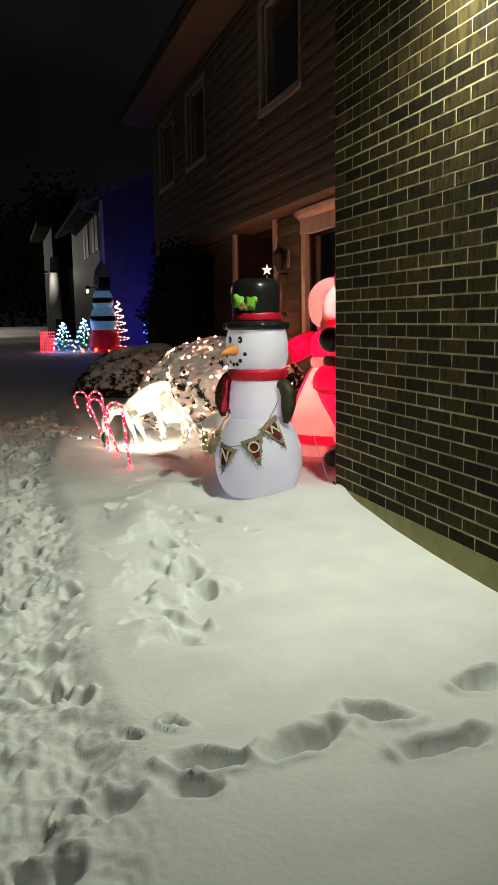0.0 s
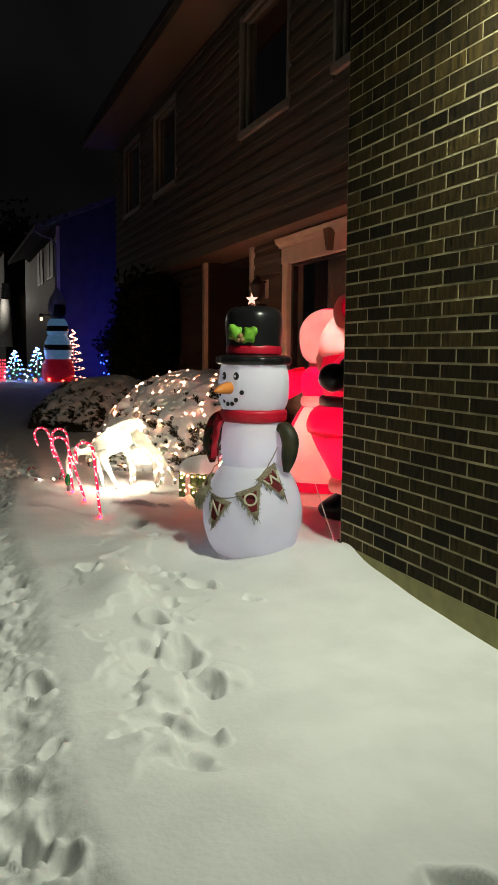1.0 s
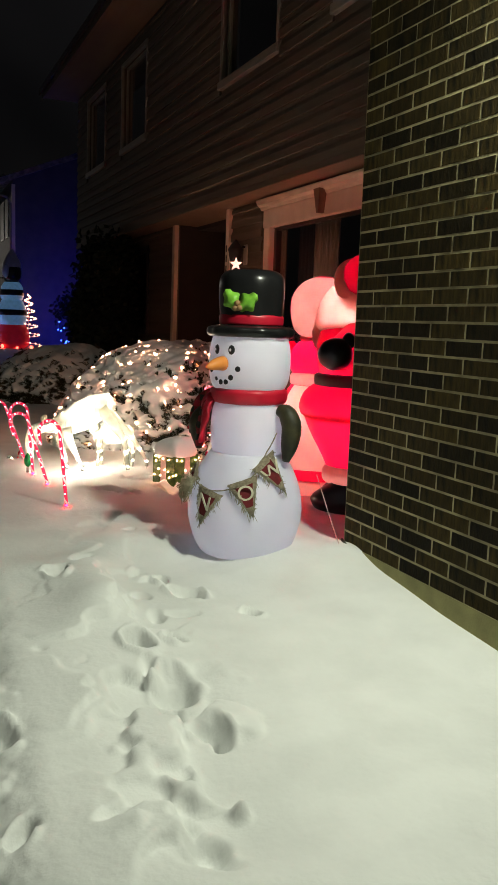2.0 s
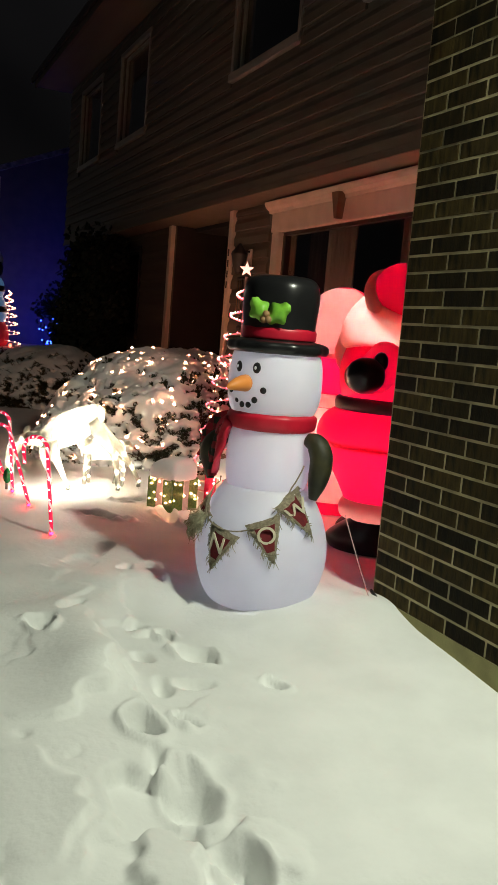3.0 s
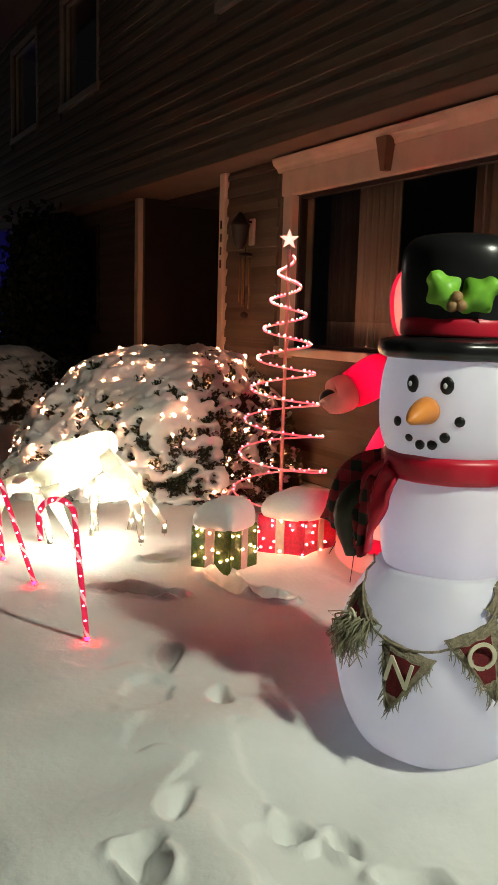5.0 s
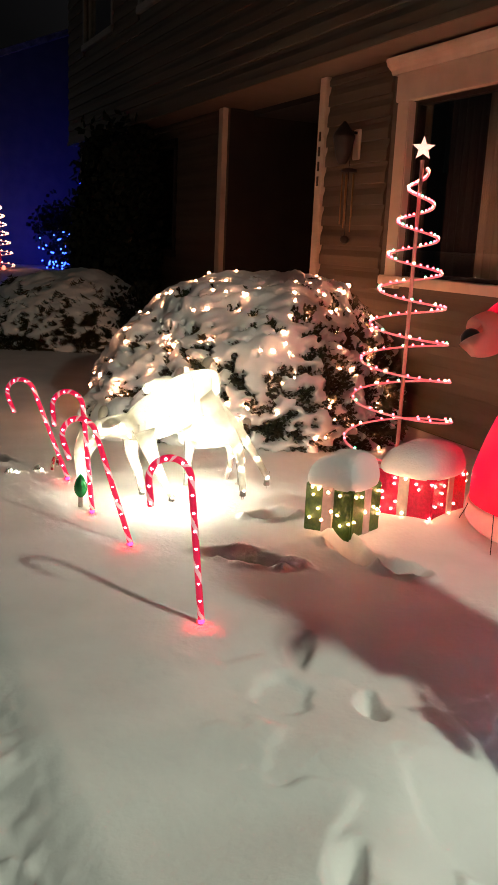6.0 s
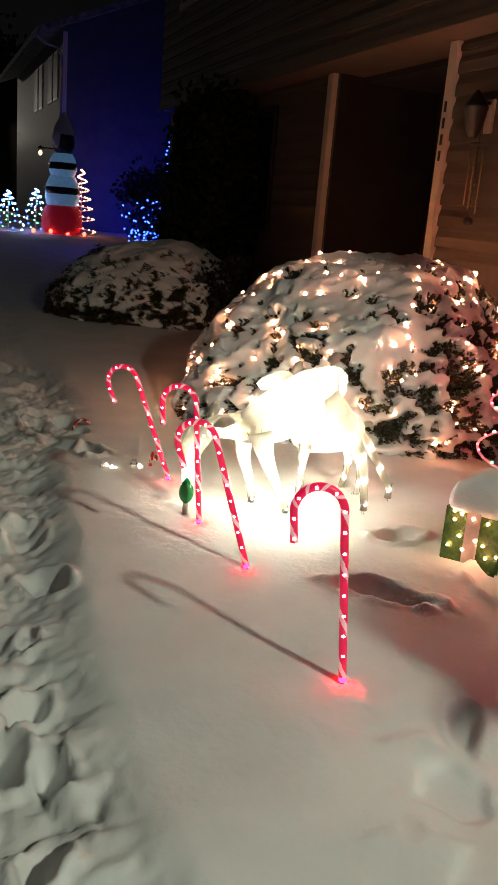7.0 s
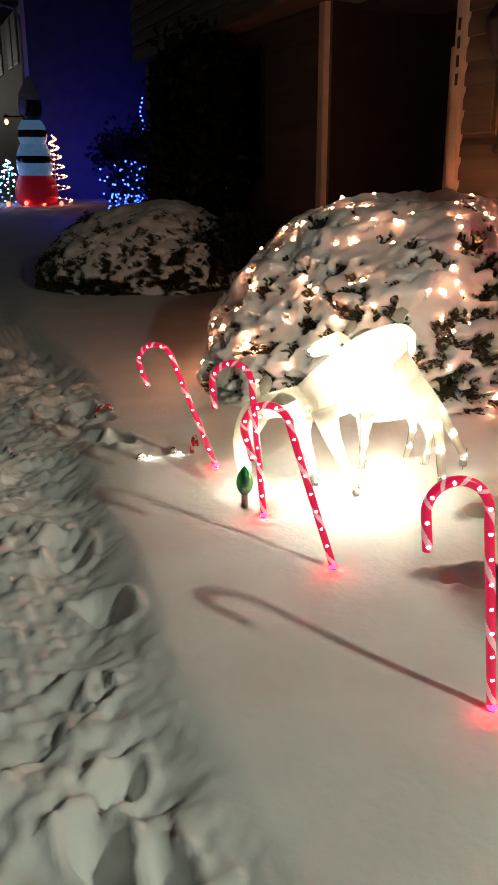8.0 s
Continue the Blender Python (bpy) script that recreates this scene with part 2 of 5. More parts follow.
def sweep(bm, pts, radii, segs=8, mi=0, cap=True):
    """A tube through points, with a radius at each."""
    pts = [Vector(p) for p in pts]
    if not isinstance(radii, (list, tuple)):
        radii = [radii] * len(pts)
    loops, side = [], None
    for i, p in enumerate(pts):
        d = (pts[min(i + 1, len(pts) - 1)] - pts[max(i - 1, 0)]).normalized()
        if side is None:
            side = d.orthogonal().normalized()
        side = (side - d * side.dot(d)).normalized()
        up = d.cross(side)
        loops.append([p + radii[i] * (math.cos(2 * math.pi * j / segs) * side + math.sin(2 * math.pi * j / segs) * up) for j in range(segs)])
    return rings(bm, loops, cap, mi)


def smooth_profile(pts, n=6):
    """A Catmull-Rom curve through points of any size."""
    p = [np.array(q, float) for q in pts]
    p = [2 * p[0] - p[1]] + p + [2 * p[-1] - p[-2]]
    out = []
    for i in range(1, len(p) - 2):
        for k in range(n):
            t = k / n
            out.append(0.5 * (2 * p[i] + (p[i + 1] - p[i - 1]) * t + (2 * p[i - 1] - 5 * p[i] + 4 * p[i + 1] - p[i + 2]) * t * t + (3 * p[i] - p[i - 1] - 3 * p[i + 1] + p[i + 2]) * t**3))
    out.append(p[-2])
    return [tuple(float(v) for v in q) for q in out]


def lathe(profile, segs=40, centre=(0, 0), pucker=0.0, lobes=8, bm=None, mi=0, squash=1.0):
    """Turn rows of (radius, height) round an upright axis; pucker gathers the skin in lobes."""
    bm = bm or bmesh.new()
    loops = []
    for r, z in profile:
        r = max(r, 0.002)
        loops.append([(centre[0] + r * (1 + pucker * math.cos(lobes * a)) * math.cos(a), centre[1] + squash * r * (1 + pucker * math.cos(lobes * a)) * math.sin(a), z) for a in [2 * math.pi * j / segs for j in range(segs)]])
    return rings(bm, loops, True, mi)


def blob(bm, c, r, sub=2, rough=0.0, m=None, mi=0, seed=0.0):
    made = bmesh.ops.create_icosphere(bm, subdivisions=sub, radius=1.0)
    for v in made["verts"]:
        k = 1 + rough * noise.noise(v.co * 2.2 + Vector((seed, seed * 1.7, c[0])))
        q = Vector((v.co.x * r[0] * k, v.co.y * r[1] * k, v.co.z * r[2] * k))
        v.co = Vector(c) + (m @ q if m else q)
        for f in v.link_faces:
            f.material_index = mi
    return bm


def bulb_mesh(name, r, mat):
    bm = bmesh.new()
    bmesh.ops.create_icosphere(bm, subdivisions=2, radius=r)
    return mesh_of(name, bm, mat)


def bulbs(parent, mesh, places, name="bulb"):
    for p in places:
        o = new(name, mesh)
        o.parent, o.location = parent, p


# ---- snow ground ----
def hash2(ix, iy, s):
    v = np.sin(ix * 127.1 + iy * 311.7 + s * 74.7) * 43758.5453
    return v - np.floor(v)


def vnoise(x, y, f, s=0.0):
    x, y = np.asarray(x) * f, np.asarray(y) * f
    ix, iy = np.floor(x), np.floor(y)
    u, v = x - ix, y - iy
    u, v = u * u * (3 - 2 * u), v * v * (3 - 2 * v)
    a, b, c, d = hash2(ix, iy, s), hash2(ix + 1, iy, s), hash2(ix, iy + 1, s), hash2(ix + 1, iy + 1, s)
    return (a * (1 - u) + b * u) * (1 - v) + (c * (1 - u) + d * u) * v - 0.5


def step(x, a, b):
    t = np.clip((np.asarray(x, float) - a) / (b - a), 0, 1)
    return t * t * (3 - 2 * t)


# footprints: x, y, heading in degrees, depth, length
NEAR_TRAIL = [(0.56, 2.93, -51, 0.05, 0.12), (0.58, 2.64, -23, 0.10, 0.24), (0.53, 2.49, -11, 0.05, 0.15), (0.96, 2.66, 24, 0.10, 0.36), (1.31, 2.78, -40, 0.09, 0.21), (1.44, 2.51, 5, 0.10, 0.33), (1.83, 2.91, 15, 0.09, 0.24), (0.39, 2.93, -40, 0.03, 0.08)]
LAWN_TRAIL = [(1.02, 4.85, -91, 0.08, 0.25), (1.02, 4.46, -80, 0.06, 0.18), (0.78, 3.83, -49, 0.06, 0.15), (1.39, 5.78, -48, 0.07, 0.20), (1.31, 6.03, -92, 0.07, 0.14), (1.22, 6.17, -97, 0.07, 0.14), (0.96, 5.23, -87, 0.11, 0.20), (1.14, 5.23, -62, 0.08, 0.12), (1.59, 5.42, -58, 0.05, 0.12), (0.74, 6.13, -79, 0.07, 0.17)]
DECOR_TRAIL = [(1.50, 8.09, -43, 0.05, 0.37), (1.99, 8.01, -85, 0.06, 0.28), (2.10, 7.78, -73, 0.04, 0.21)]
MORE_TRAIL = [(1.91, 8.63, 21, 0.06, 0.27)]
CREVICES = [(0.93, 6.32, 60, 0.11, 0.16), (1.36, 6.88, 75, 0.10, 0.16), (1.34, 7.29, 55, 0.08, 0.20), (1.15, 5.83, 100, 0.09, 0.12), (1.27, 5.52, -20, 0.08, 0.16), (1.13, 5.55, 80, 0.10, 0.16), (0.95, 4.65, 70, 0.11, 0.14), (1.04, 4.39, 80, 0.12, 0.14), (0.76, 3.75, -35, 0.09, 0.18), (0.74, 3.92, 75, 0.08, 0.12), (0.57, 4.02, 30, 0.07, 0.14), (0.76, 6.20, -10, 0.08, 0.12)]
PRINTS = NEAR_TRAIL + LAWN_TRAIL + DECOR_TRAIL + MORE_TRAIL + CREVICES
foot_rnd = random.Random(17)
STEPS = []
for _k in range(135):
    _y = foot_rnd.uniform(1.6, 13.0)
    STEPS.append((foot_rnd.uniform(-0.75, 0.30) + (0.25 if _y > 8.5 else 0.0) + (0.3 if _y > 10 else 0.0), _y, foot_rnd.gauss(90, 28), foot_rnd.uniform(0.03, 0.07), foot_rnd.uniform(0.12, 0.26)))


def snow_height(x, y):
    x, y = np.asarray(x, float), np.asarray(y, float)
    z = -0.15 + 0.15 * step(y, 3.8, 7.4) + 0.40 * step(y, 17, 30)
    z = z + 0.05 * step(x, 1.4, 2.3) * step(y, 5.0, 6.0) * (1 - step(y, 6.1, 6.7))
    z = z + 0.035 * vnoise(x, y, 0.9, 1) * step(y, 3, 4) + 0.02 * vnoise(x, y, 2.3, 2)
    edge = 0.34 + 0.16 * vnoise(y, y * 0, 0.8, 3) + 0.30 * step(y, 8.0, 10.5) + 0.22 * step(y, 9.8, 11)
    path = (1 - step(x, edge - 0.16, edge + 0.10)) * step(x, edge - 1.35, edge - 1.1) * (1 - 0.6 * step(y, 11.5, 14))
    z = z - path * 0.055
    near = 1 - step(np.abs(x - 0.5), 3, 5)
    # trodden lumps: terraces with steep broken edges over soft swells
    rub = vnoise(x, y, 3.1, 4) + 0.55 * vnoise(x, y, 7.3, 5) + 0.25 * vnoise(x, y, 17, 6)
    z = z + path * near * (0.028 * step(rub, -0.12, 0.04) + 0.022 * step(rub, 0.14, 0.26) + 0.030 * vnoise(x, y, 2.2, 7) + 0.030 * vnoise(x, y, 9, 12) + 0.040 * np.abs(vnoise(x, y, 19, 15)) + 0.018 * np.abs(vnoise(x, y, 37, 18)) - 0.040)
    # churned strip where people crossed the lawn
    cx = 0.86 + 0.22 * step(y, 5.0, 7.0) + 0.06 * vnoise(y, y * 0, 1.1, 8)
    churn = np.exp(-(((x - cx) / 0.27) ** 2)) * step(y, 3.5, 3.9) * (1 - step(y, 7.1, 7.6))
    clod = vnoise(x, y, 2.5, 9) + 0.4 * vnoise(x, y, 6.1, 10) + 0.12 * vnoise(x, y, 17, 11)
    z = z + churn * (1 - 0.75 * step(y, 5.6, 6.3)) * (0.075 * step(clod, -0.06, 0.03) + 0.06 * step(clod, 0.17, 0.25) + 0.10 * vnoise(x, y, 2.1, 16) - 0.06)
    field = np.exp(-(((x - 1.2) / 0.65) ** 2 + ((y - 6.3) / 0.95) ** 2))
    z = z + field * (0.115 * vnoise(x, y, 2.4, 13) + 0.02 * vnoise(x, y, 5.5, 14))
    # snow heaped against the gift boxes
    z = z + 0.030 * np.exp(-(((x - 2.06) / 0.24) ** 2 + ((y - 8.20) / 0.20) ** 2)) + 0.035 * np.exp(-(((x - 2.66) / 0.26) ** 2 + ((y - 8.26) / 0.18) ** 2))
    shape = z.shape
    z, fx, fy = z.ravel(), x.ravel(), y.ravel()
    for k, (px, py, deg, dep, ln) in enumerate(PRINTS + STEPS):
        near = np.nonzero((np.abs(fx - px) < 0.5) & (np.abs(fy - py) < 0.5))[0]
        if not len(near):
            continue
        qx, qy = fx[near], fy[near]
        c, s = math.cos(radians(deg)), math.sin(radians(deg))
        wx = (qx - px) + 0.045 * vnoise(qx, qy, 7, px)
        wy = (qy - py) + 0.045 * vnoise(qx, qy, 7, py + 3)
        u, v = -wx * s + wy * c, wx * c + wy * s
        thin = len(PRINTS) - len(CREVICES) <= k < len(PRINTS)
        half = 0.040 if thin else max(0.030, min(0.078, ln * 0.31))
        d2 = 0.22 * vnoise(qx, qy, 9, k) + 0.22 * vnoise(qx, qy, 17, k + 5) + 0.10 * vnoise(qx, qy, 37, k) + np.sqrt((u / half) ** 2 + (v / (0.5 * ln)) ** 2)
        soft = 1.20 if k < len(PRINTS) else 1.14
        z[near] += -(0.55 if thin else 1.2) * dep * (1 - step(d2, 0.30 if thin else 0.40, 1.45 if thin else soft)) + (0.003 if thin else 0.014 + 0.045 * vnoise(qx, qy, 15, k + 9)) * np.exp(-((d2 - 1.3) / 0.25) ** 2)
    z = z.reshape(shape)
    z = z + 0.035 * step(x, 2.15, 2.45) * (1 - step(y, 5.2, 5.9))
    # drift against the brick wall and hollow beside it
    z = z + 0.05 * np.exp(-(((x - 2.42) / 0.22) ** 2 + ((y - 5.95) / 0.20) ** 2))
    return z


def axis(lo, hi, stepsize, far_lo, far_hi):
    inner = list(np.arange(lo, hi + 1e-6, stepsize))
    out, s, v = [], stepsize, hi
    while v < far_hi:
        s *= 1.07
        v += s
        out.append(v)
    low, s, v = [], stepsize, lo
    while v > far_lo:
        s *= 1.09
        v -= s
        low.append(v)
    return np.array(low[::-1] + inner + out)


gx, gy = axis(-1.0, 2.7, 0.012, -400, 400), axis(1.6, 11.6, 0.0135, -300, 600)
GX, GY = np.meshgrid(gx, gy)
GZ = snow_height(GX, GY)
nx, ny = len(gx), len(gy)
idx = np.arange(nx * ny).reshape(ny, nx)
quads = np.stack([idx[:-1, :-1], idx[:-1, 1:], idx[1:, 1:], idx[1:, :-1]], -1).reshape(-1, 4)
gm = bpy.data.meshes.new("ground")
gm.from_pydata(np.stack([GX, GY, GZ], -1).reshape(-1, 3).tolist(), [], quads.tolist())
gm.materials.append(SNOW)
gm.polygons.foreach_set("use_smooth", [True] * len(gm.polygons))
tagged(new("ground", gm), "snow-covered lawn with a trampled path and footprints", "snow ground", "", "structure")


def ground_at(x, y):
    return float(snow_height(np.array([x]), np.array([y]))[0])


# ---- house walls ----
def pierced(x0, x1, y0, y1, z0, z1, holes):
    """A wall slab along y with rectangular openings (y0, y1, z0, z1) right through it."""
    bm = bmesh.new()
    cuts = sorted({y0, y1, *[h[0] for h in holes], *[h[1] for h in holes]})
    for a, b in zip(cuts, cuts[1:]):
        z = z0
        for h in sorted(holes, key=lambda q: q[2]):
            if h[0] <= a and h[1] >= b:
                if h[2] > z:
                    add_box(bm, x0, x1, a, b, z, h[2])
                z = h[3]
        if z < z1:
            add_box(bm, x0, x1, a, b, z, z1)
    return bm


def siding(parent, x, y0, y1, z0, z1, holes, pitch=0.166, mat=SIDING):
    """Lapped boards on the face of a wall that looks to -x, cut at the openings."""
    z = z0
    while z < z1 - 0.02:
        top = min(z + pitch, z1)
        spans = [(y0, y1)]
        for h in holes:
            if h[2] < top - 0.03 and h[3] > z + 0.03:
                nxt = []
                for a, b in spans:
                    if h[0] > a:
                        nxt.append((a, min(b, h[0])))
                    if h[1] < b:
                        nxt.append((max(a, h[1]), b))
                spans = [s for s in nxt if s[1] - s[0] > 0.02]
        for a, b in spans:
            bm = bmesh.new()
            prof = [(x, z), (x - 0.024, z), (x - 0.028, z + 0.005), (x - 0.027, z + 0.50 * (top - z)), (x - 0.021, z + 0.62 * (top - z)), (x - 0.011, z + 0.80 * (top - z)), (x - 0.008, top + 0.004), (x, top + 0.004)]
            rings(bm, [[(px, a, pz) for px, pz in prof], [(px, b, pz) for px, pz in prof]])
            part("siding_board", bm, mat, parent, smooth=False)
        z += pitch


UPX, LOX = 3.56, 3.93
UP_HOLES = [(9.75, 11.25, 4.10, 5.42), (14.48, 15.88, 4.12, 5.40), (17.12, 18.53, 4.12, 5.40), (7.0, 8.50, 4.10, 5.42)]
wall_up = solid("wall_upper", pierced(UPX, UPX + 0.18, 5.9, 19.6, 2.78, 5.75, UP_HOLES), SIDING, "upper storey wall with tan lapped siding", "wall")
siding(wall_up, UPX, 6.1, 19.55, 2.80, 5.70, [(a - 0.07, b + 0.07, c - 0.09, d + 0.07) for a, b, c, d in UP_HOLES])
LO_HOLES = [(7.95, 10.52, 1.14, 2.42), (11.90, 13.93, -0.5, 2.80), (15.55, 18.2, 1.2, 2.5)]
wall_lo = solid("wall_lower", pierced(LOX, LOX + 0.18, 6.1, 19.6, -0.6, 2.80, LO_HOLES), SIDING, "ground floor wall with tan lapped siding under the overhang", "wall")
siding(wall_lo, LOX, 6.1, 19.5, 0.02, 2.76, [(7.75, 10.80, 1.00, 2.80), (11.75, 14.11, -0.5, 2.81), (15.42, 18.32, 1.08, 2.62)])
solid("soffit_overhang", box(UPX - 0.012, LOX + 0.3, 6.1, 19.6, 2.755, 2.779), SOFFIT, "tan soffit under the overhanging storey", "soffit")
solid("trim_overhang", box(UPX - 0.034, UPX - 0.013, 6.1, 19.6, 2.745, 2.80), SIDING, "cream trim strip along the overhang", "trim")
solid("wall_end", box(UPX + 0.18, 10.0, 19.42, 19.6, -0.6, 6.0), SIDING, "side wall of the house", "wall")
# unseen inner surfaces, coloured near black so the windows look unlit
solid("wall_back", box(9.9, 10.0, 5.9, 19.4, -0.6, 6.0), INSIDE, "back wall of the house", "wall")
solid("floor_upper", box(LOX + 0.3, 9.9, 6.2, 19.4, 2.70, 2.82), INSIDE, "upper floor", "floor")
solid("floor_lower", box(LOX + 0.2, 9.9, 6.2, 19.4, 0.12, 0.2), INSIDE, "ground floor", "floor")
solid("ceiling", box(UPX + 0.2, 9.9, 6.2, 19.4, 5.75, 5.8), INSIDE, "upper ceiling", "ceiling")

# eave, gutter and roof
solid("soffit_eave", box(2.92, 3.80, -6.0, 19.75, 5.70, 5.73), SIDING, "soffit under the eave", "soffit")
solid("trim_fascia", box(2.86, 2.915, -6.0, 19.75, 5.68, 5.86), SIDING, "fascia and gutter along the eave", "trim")
bm = bmesh.new()
rings(bm, [[(2.80, y, 5.87), (6.9, y, 7.5), (11.0, y, 5.87), (11.0, y, 5.76), (6.9, y, 7.36), (2.80, y, 5.76)] for y in (-6.0, 19.8)])
solid("roof", bm, SHINGLE, "low pitched dark shingle roof", "roof")


def window(name, x, y0, y1, z0, z1, lights=2, frame_mat=WHITEFRAME, label="dark window with pale frame", casing=0.07, mat_rail=None):
    w = thing(name, (x, 0.5 * (y0 + y1), z0), label, "window", "", "structure")
    hw, h = 0.5 * (y1 - y0), z1 - z0
    for n_, b in (("frame", (-0.035, 0.02, -hw - casing, -hw, -casing, h + casing)), ("frame", (-0.035, 0.02, hw, hw + casing, -casing, h + casing)),
                  ("frame", (-0.035, 0.02, -hw, hw, h, h + casing)), ("sill", (-0.055, 0.02, -hw - casing - 0.01, hw + casing + 0.01, -casing - 0.02, 0.0))):
        part("window_" + n_, box(*b, bevel=0.006), frame_mat, w, smooth=False)
    for k in range(lights):
        a, b = -hw + 2 * hw * k / lights, -hw + 2 * hw * (k + 1) / lights
        bm = bmesh.new()
        t = 0.035
        for q in ((0.04, 0.08, a, a + t, 0, h), (0.04, 0.08, b - t, b, 0, h), (0.04, 0.08, a + t, b - t, 0, t), (0.04, 0.08, a + t, b - t, h - t, h)):
            add_box(bm, *q)
        part("sash", bm, mat_rail or frame_mat, w, smooth=False)
        g = part("pane", box(0.055, 0.061, a + t, b - t, t, h - t), GLASS, w, smooth=False)
        g.visible_shadow = False
    return w


for k, (a, b, c, d) in enumerate(UP_HOLES):
    window("window_%d" % (k + 1), UPX, a, b, c, d, 1)
window("window_5", LOX, 15.55, 18.2, 1.2, 2.5, 2, DARKFRAME, "dark ground floor window with dark frame")

# picture window with a moulded head
pw = thing("window_6", (LOX, 9.235, 1.14), "large picture window with cream casing and curtains", "window", "", "structure")
for b in ((-0.05, 0.02, -1.44, -1.285, -0.10, 1.28), (-0.05, 0.02, 1.285, 1.44, -0.10, 1.28)):
    part("casing", box(*b, bevel=0.008), TRIM, pw, smooth=False)
part("head_casing", box(-0.055, 0.02, -1.46, 1.46, 1.28, 1.48, 0.006), TRIM, pw, smooth=False)
bm = bmesh.new()
prof = [(0.0, 1.48), (-0.06, 1.48), (-0.075, 1.51), (-0.11, 1.535), (-0.125, 1.57), (-0.125, 1.59), (0.0, 1.59)]
rings(bm, [[(px, y, pz) for px, pz in prof] for y in (-1.52, 1.52)])
part("crown_moulding", bm, TRIM, pw, smooth=False)
bm = bmesh.new()
rings(bm, [[(-0.12, -0.022, 1.30), (-0.12, 0.022, 1.30), (0.0, 0.022, 1.30), (0.0, -0.022, 1.30)], [(-0.14, -0.062, 1.53), (-0.14, 0.062, 1.53), (0.0, 0.062, 1.53), (0.0, -0.062, 1.53)]])
part("keystone", bm, KEYSTONE, pw, smooth=False)
part("window_sill", box(-0.09, 0.1, -1.47, 1.47, -0.075, 0.0, 0.008), TRIM, pw, smooth=False)
for y0, y1 in ((-1.285, 1.285),):
    bm = bmesh.new()
    for q in ((0.03, 0.09, y0, y0 + 0.03, 0, 1.28), (0.03, 0.09, y1 - 0.03, y1, 0, 1.28), (0.03, 0.09, y0 + 0.03, y1 - 0.03, 0, 0.03), (0.03, 0.09, y0 + 0.03, y1 - 0.03, 1.25, 1.28)):
        add_box(bm, *q)
    part("sash", bm, DARKFRAME, pw, smooth=False)
    g = part("pane", box(0.058, 0.064, y0 + 0.03, y1 - 0.03, 0.03, 1.25), GLASS, pw, smooth=False)
    g.visible_shadow = False


def curtain(y0, y1, z0, z1, x, mat=CURTAIN):
    bm = bmesh.new()
    loops = []
    n = max(8, int((y1 - y0) / 0.012))
    for i in range(n + 1):
        y = y0 + (y1 - y0) * i / n
        w = 0.018 * math.sin(i * 0.9) + 0.006 * math.sin(i * 2.3)
        loops.append([(x + w, y, z0), (x + w + 0.004, y, z0), (x + w + 0.004, y, z1), (x + w, y, z1)])
    rings(bm, loops)
    return tagged(new("curtain", mesh_of("curtain", bm, mat)), "pale hanging curtain behind the picture window", "curtain")


curtain(9.46, 9.95, 0.2, 2.70, LOX + 0.26)
curtain(8.34, 8.66, 0.2, 2.70, LOX + 0.26)
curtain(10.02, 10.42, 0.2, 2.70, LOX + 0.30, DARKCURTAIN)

# entrance recess, its shade put into the boards' near-black colour
solid("wall_recess", box(LOX + 0.18, LOX + 1.2, 11.79, 11.89, -0.5, 2.75), SHADE_BROWN, "side wall of the entrance recess", "wall")
solid("wall_recess_far", box(LOX + 0.18, LOX + 1.2, 13.94, 14.04, -0.5, 2.75), SHADE_BROWN, "side wall of the entrance recess", "wall")
solid("wall_recess_back", pierced(LOX + 1.2, LOX + 1.3, 11.79, 14.04, -0.5, 2.75, [(12.6, 13.55, 0.2, 2.28)]), SHADE_BROWN, "back wall of the entrance recess", "wall")
# added sheet that colours the siding's lit end as shade
solid("shade_reveal", box(LOX + 0.012, LOX + 0.20, 13.912, 13.9275, -0.3, 2.75), SHADE_BROWN, "thin shade-coloured sheet over the entrance reveal", "trim")
solid("porch_step", box(LOX - 0.1, LOX + 1.2, 11.90, 13.93, -0.5, 0.12, 0.01), CONCRETE, "concrete entrance step", "step")
door = thing("door_1", (LOX + 1.22, 13.075, 0.2), "dark front door in a cream frame", "door", "", "structure")
part("leaf", box(0.0, 0.045, -0.47, 0.47, 0.0, 2.07, 0.004), DARKFRAME, door, smooth=False)
for a, b in ((-0.36, -0.05), (0.05, 0.36)):
    for c, d in ((0.15, 0.85), (1.05, 1.85)):
        part("panel", box(-0.012, 0.0, a, b, c, d, 0.005), DARKFRAME, door, smooth=False)
for b in ((-0.05, 0.0, -0.58, -0.475, 0, 2.18), (-0.05, 0.0, 0.475, 0.58, 0, 2.18), (-0.05, 0.0, -0.475, 0.475, 2.08, 2.18)):
    part("door_frame", box(*b, bevel=0.005), TRIM, door, smooth=False)
bm = bmesh.new()
bmesh.ops.create_uvsphere(bm, u_segments=12, v_segments=8, radius=0.03, matrix=Matrix.Translation((-0.06, -0.41, 1.0)))
part("door_knob", bm, WIRE, door)
post = thing("trim_corner_post", (LOX - 0.03, 11.80, 0.0), "cream corner post with dark number marks", "post", "", "structure")
part("board", box(-0.03, 0.04, -0.055, 0.055, 0.0, 2.755, 0.006), TRIM, post, smooth=False)
for k in range(4):
    part("number_bar", box(-0.036, -0.0305, -0.014, 0.014, 2.23 - 0.125 * k, 2.31 - 0.125 * k), DARKFRAME, post, smooth=False)
solid("trim_corner_post_far", box(LOX - 0.06, LOX + 0.01, 13.95, 14.07, 0.0, 2.755, 0.006), TRIM, "cream corner post beside the entrance", "post")

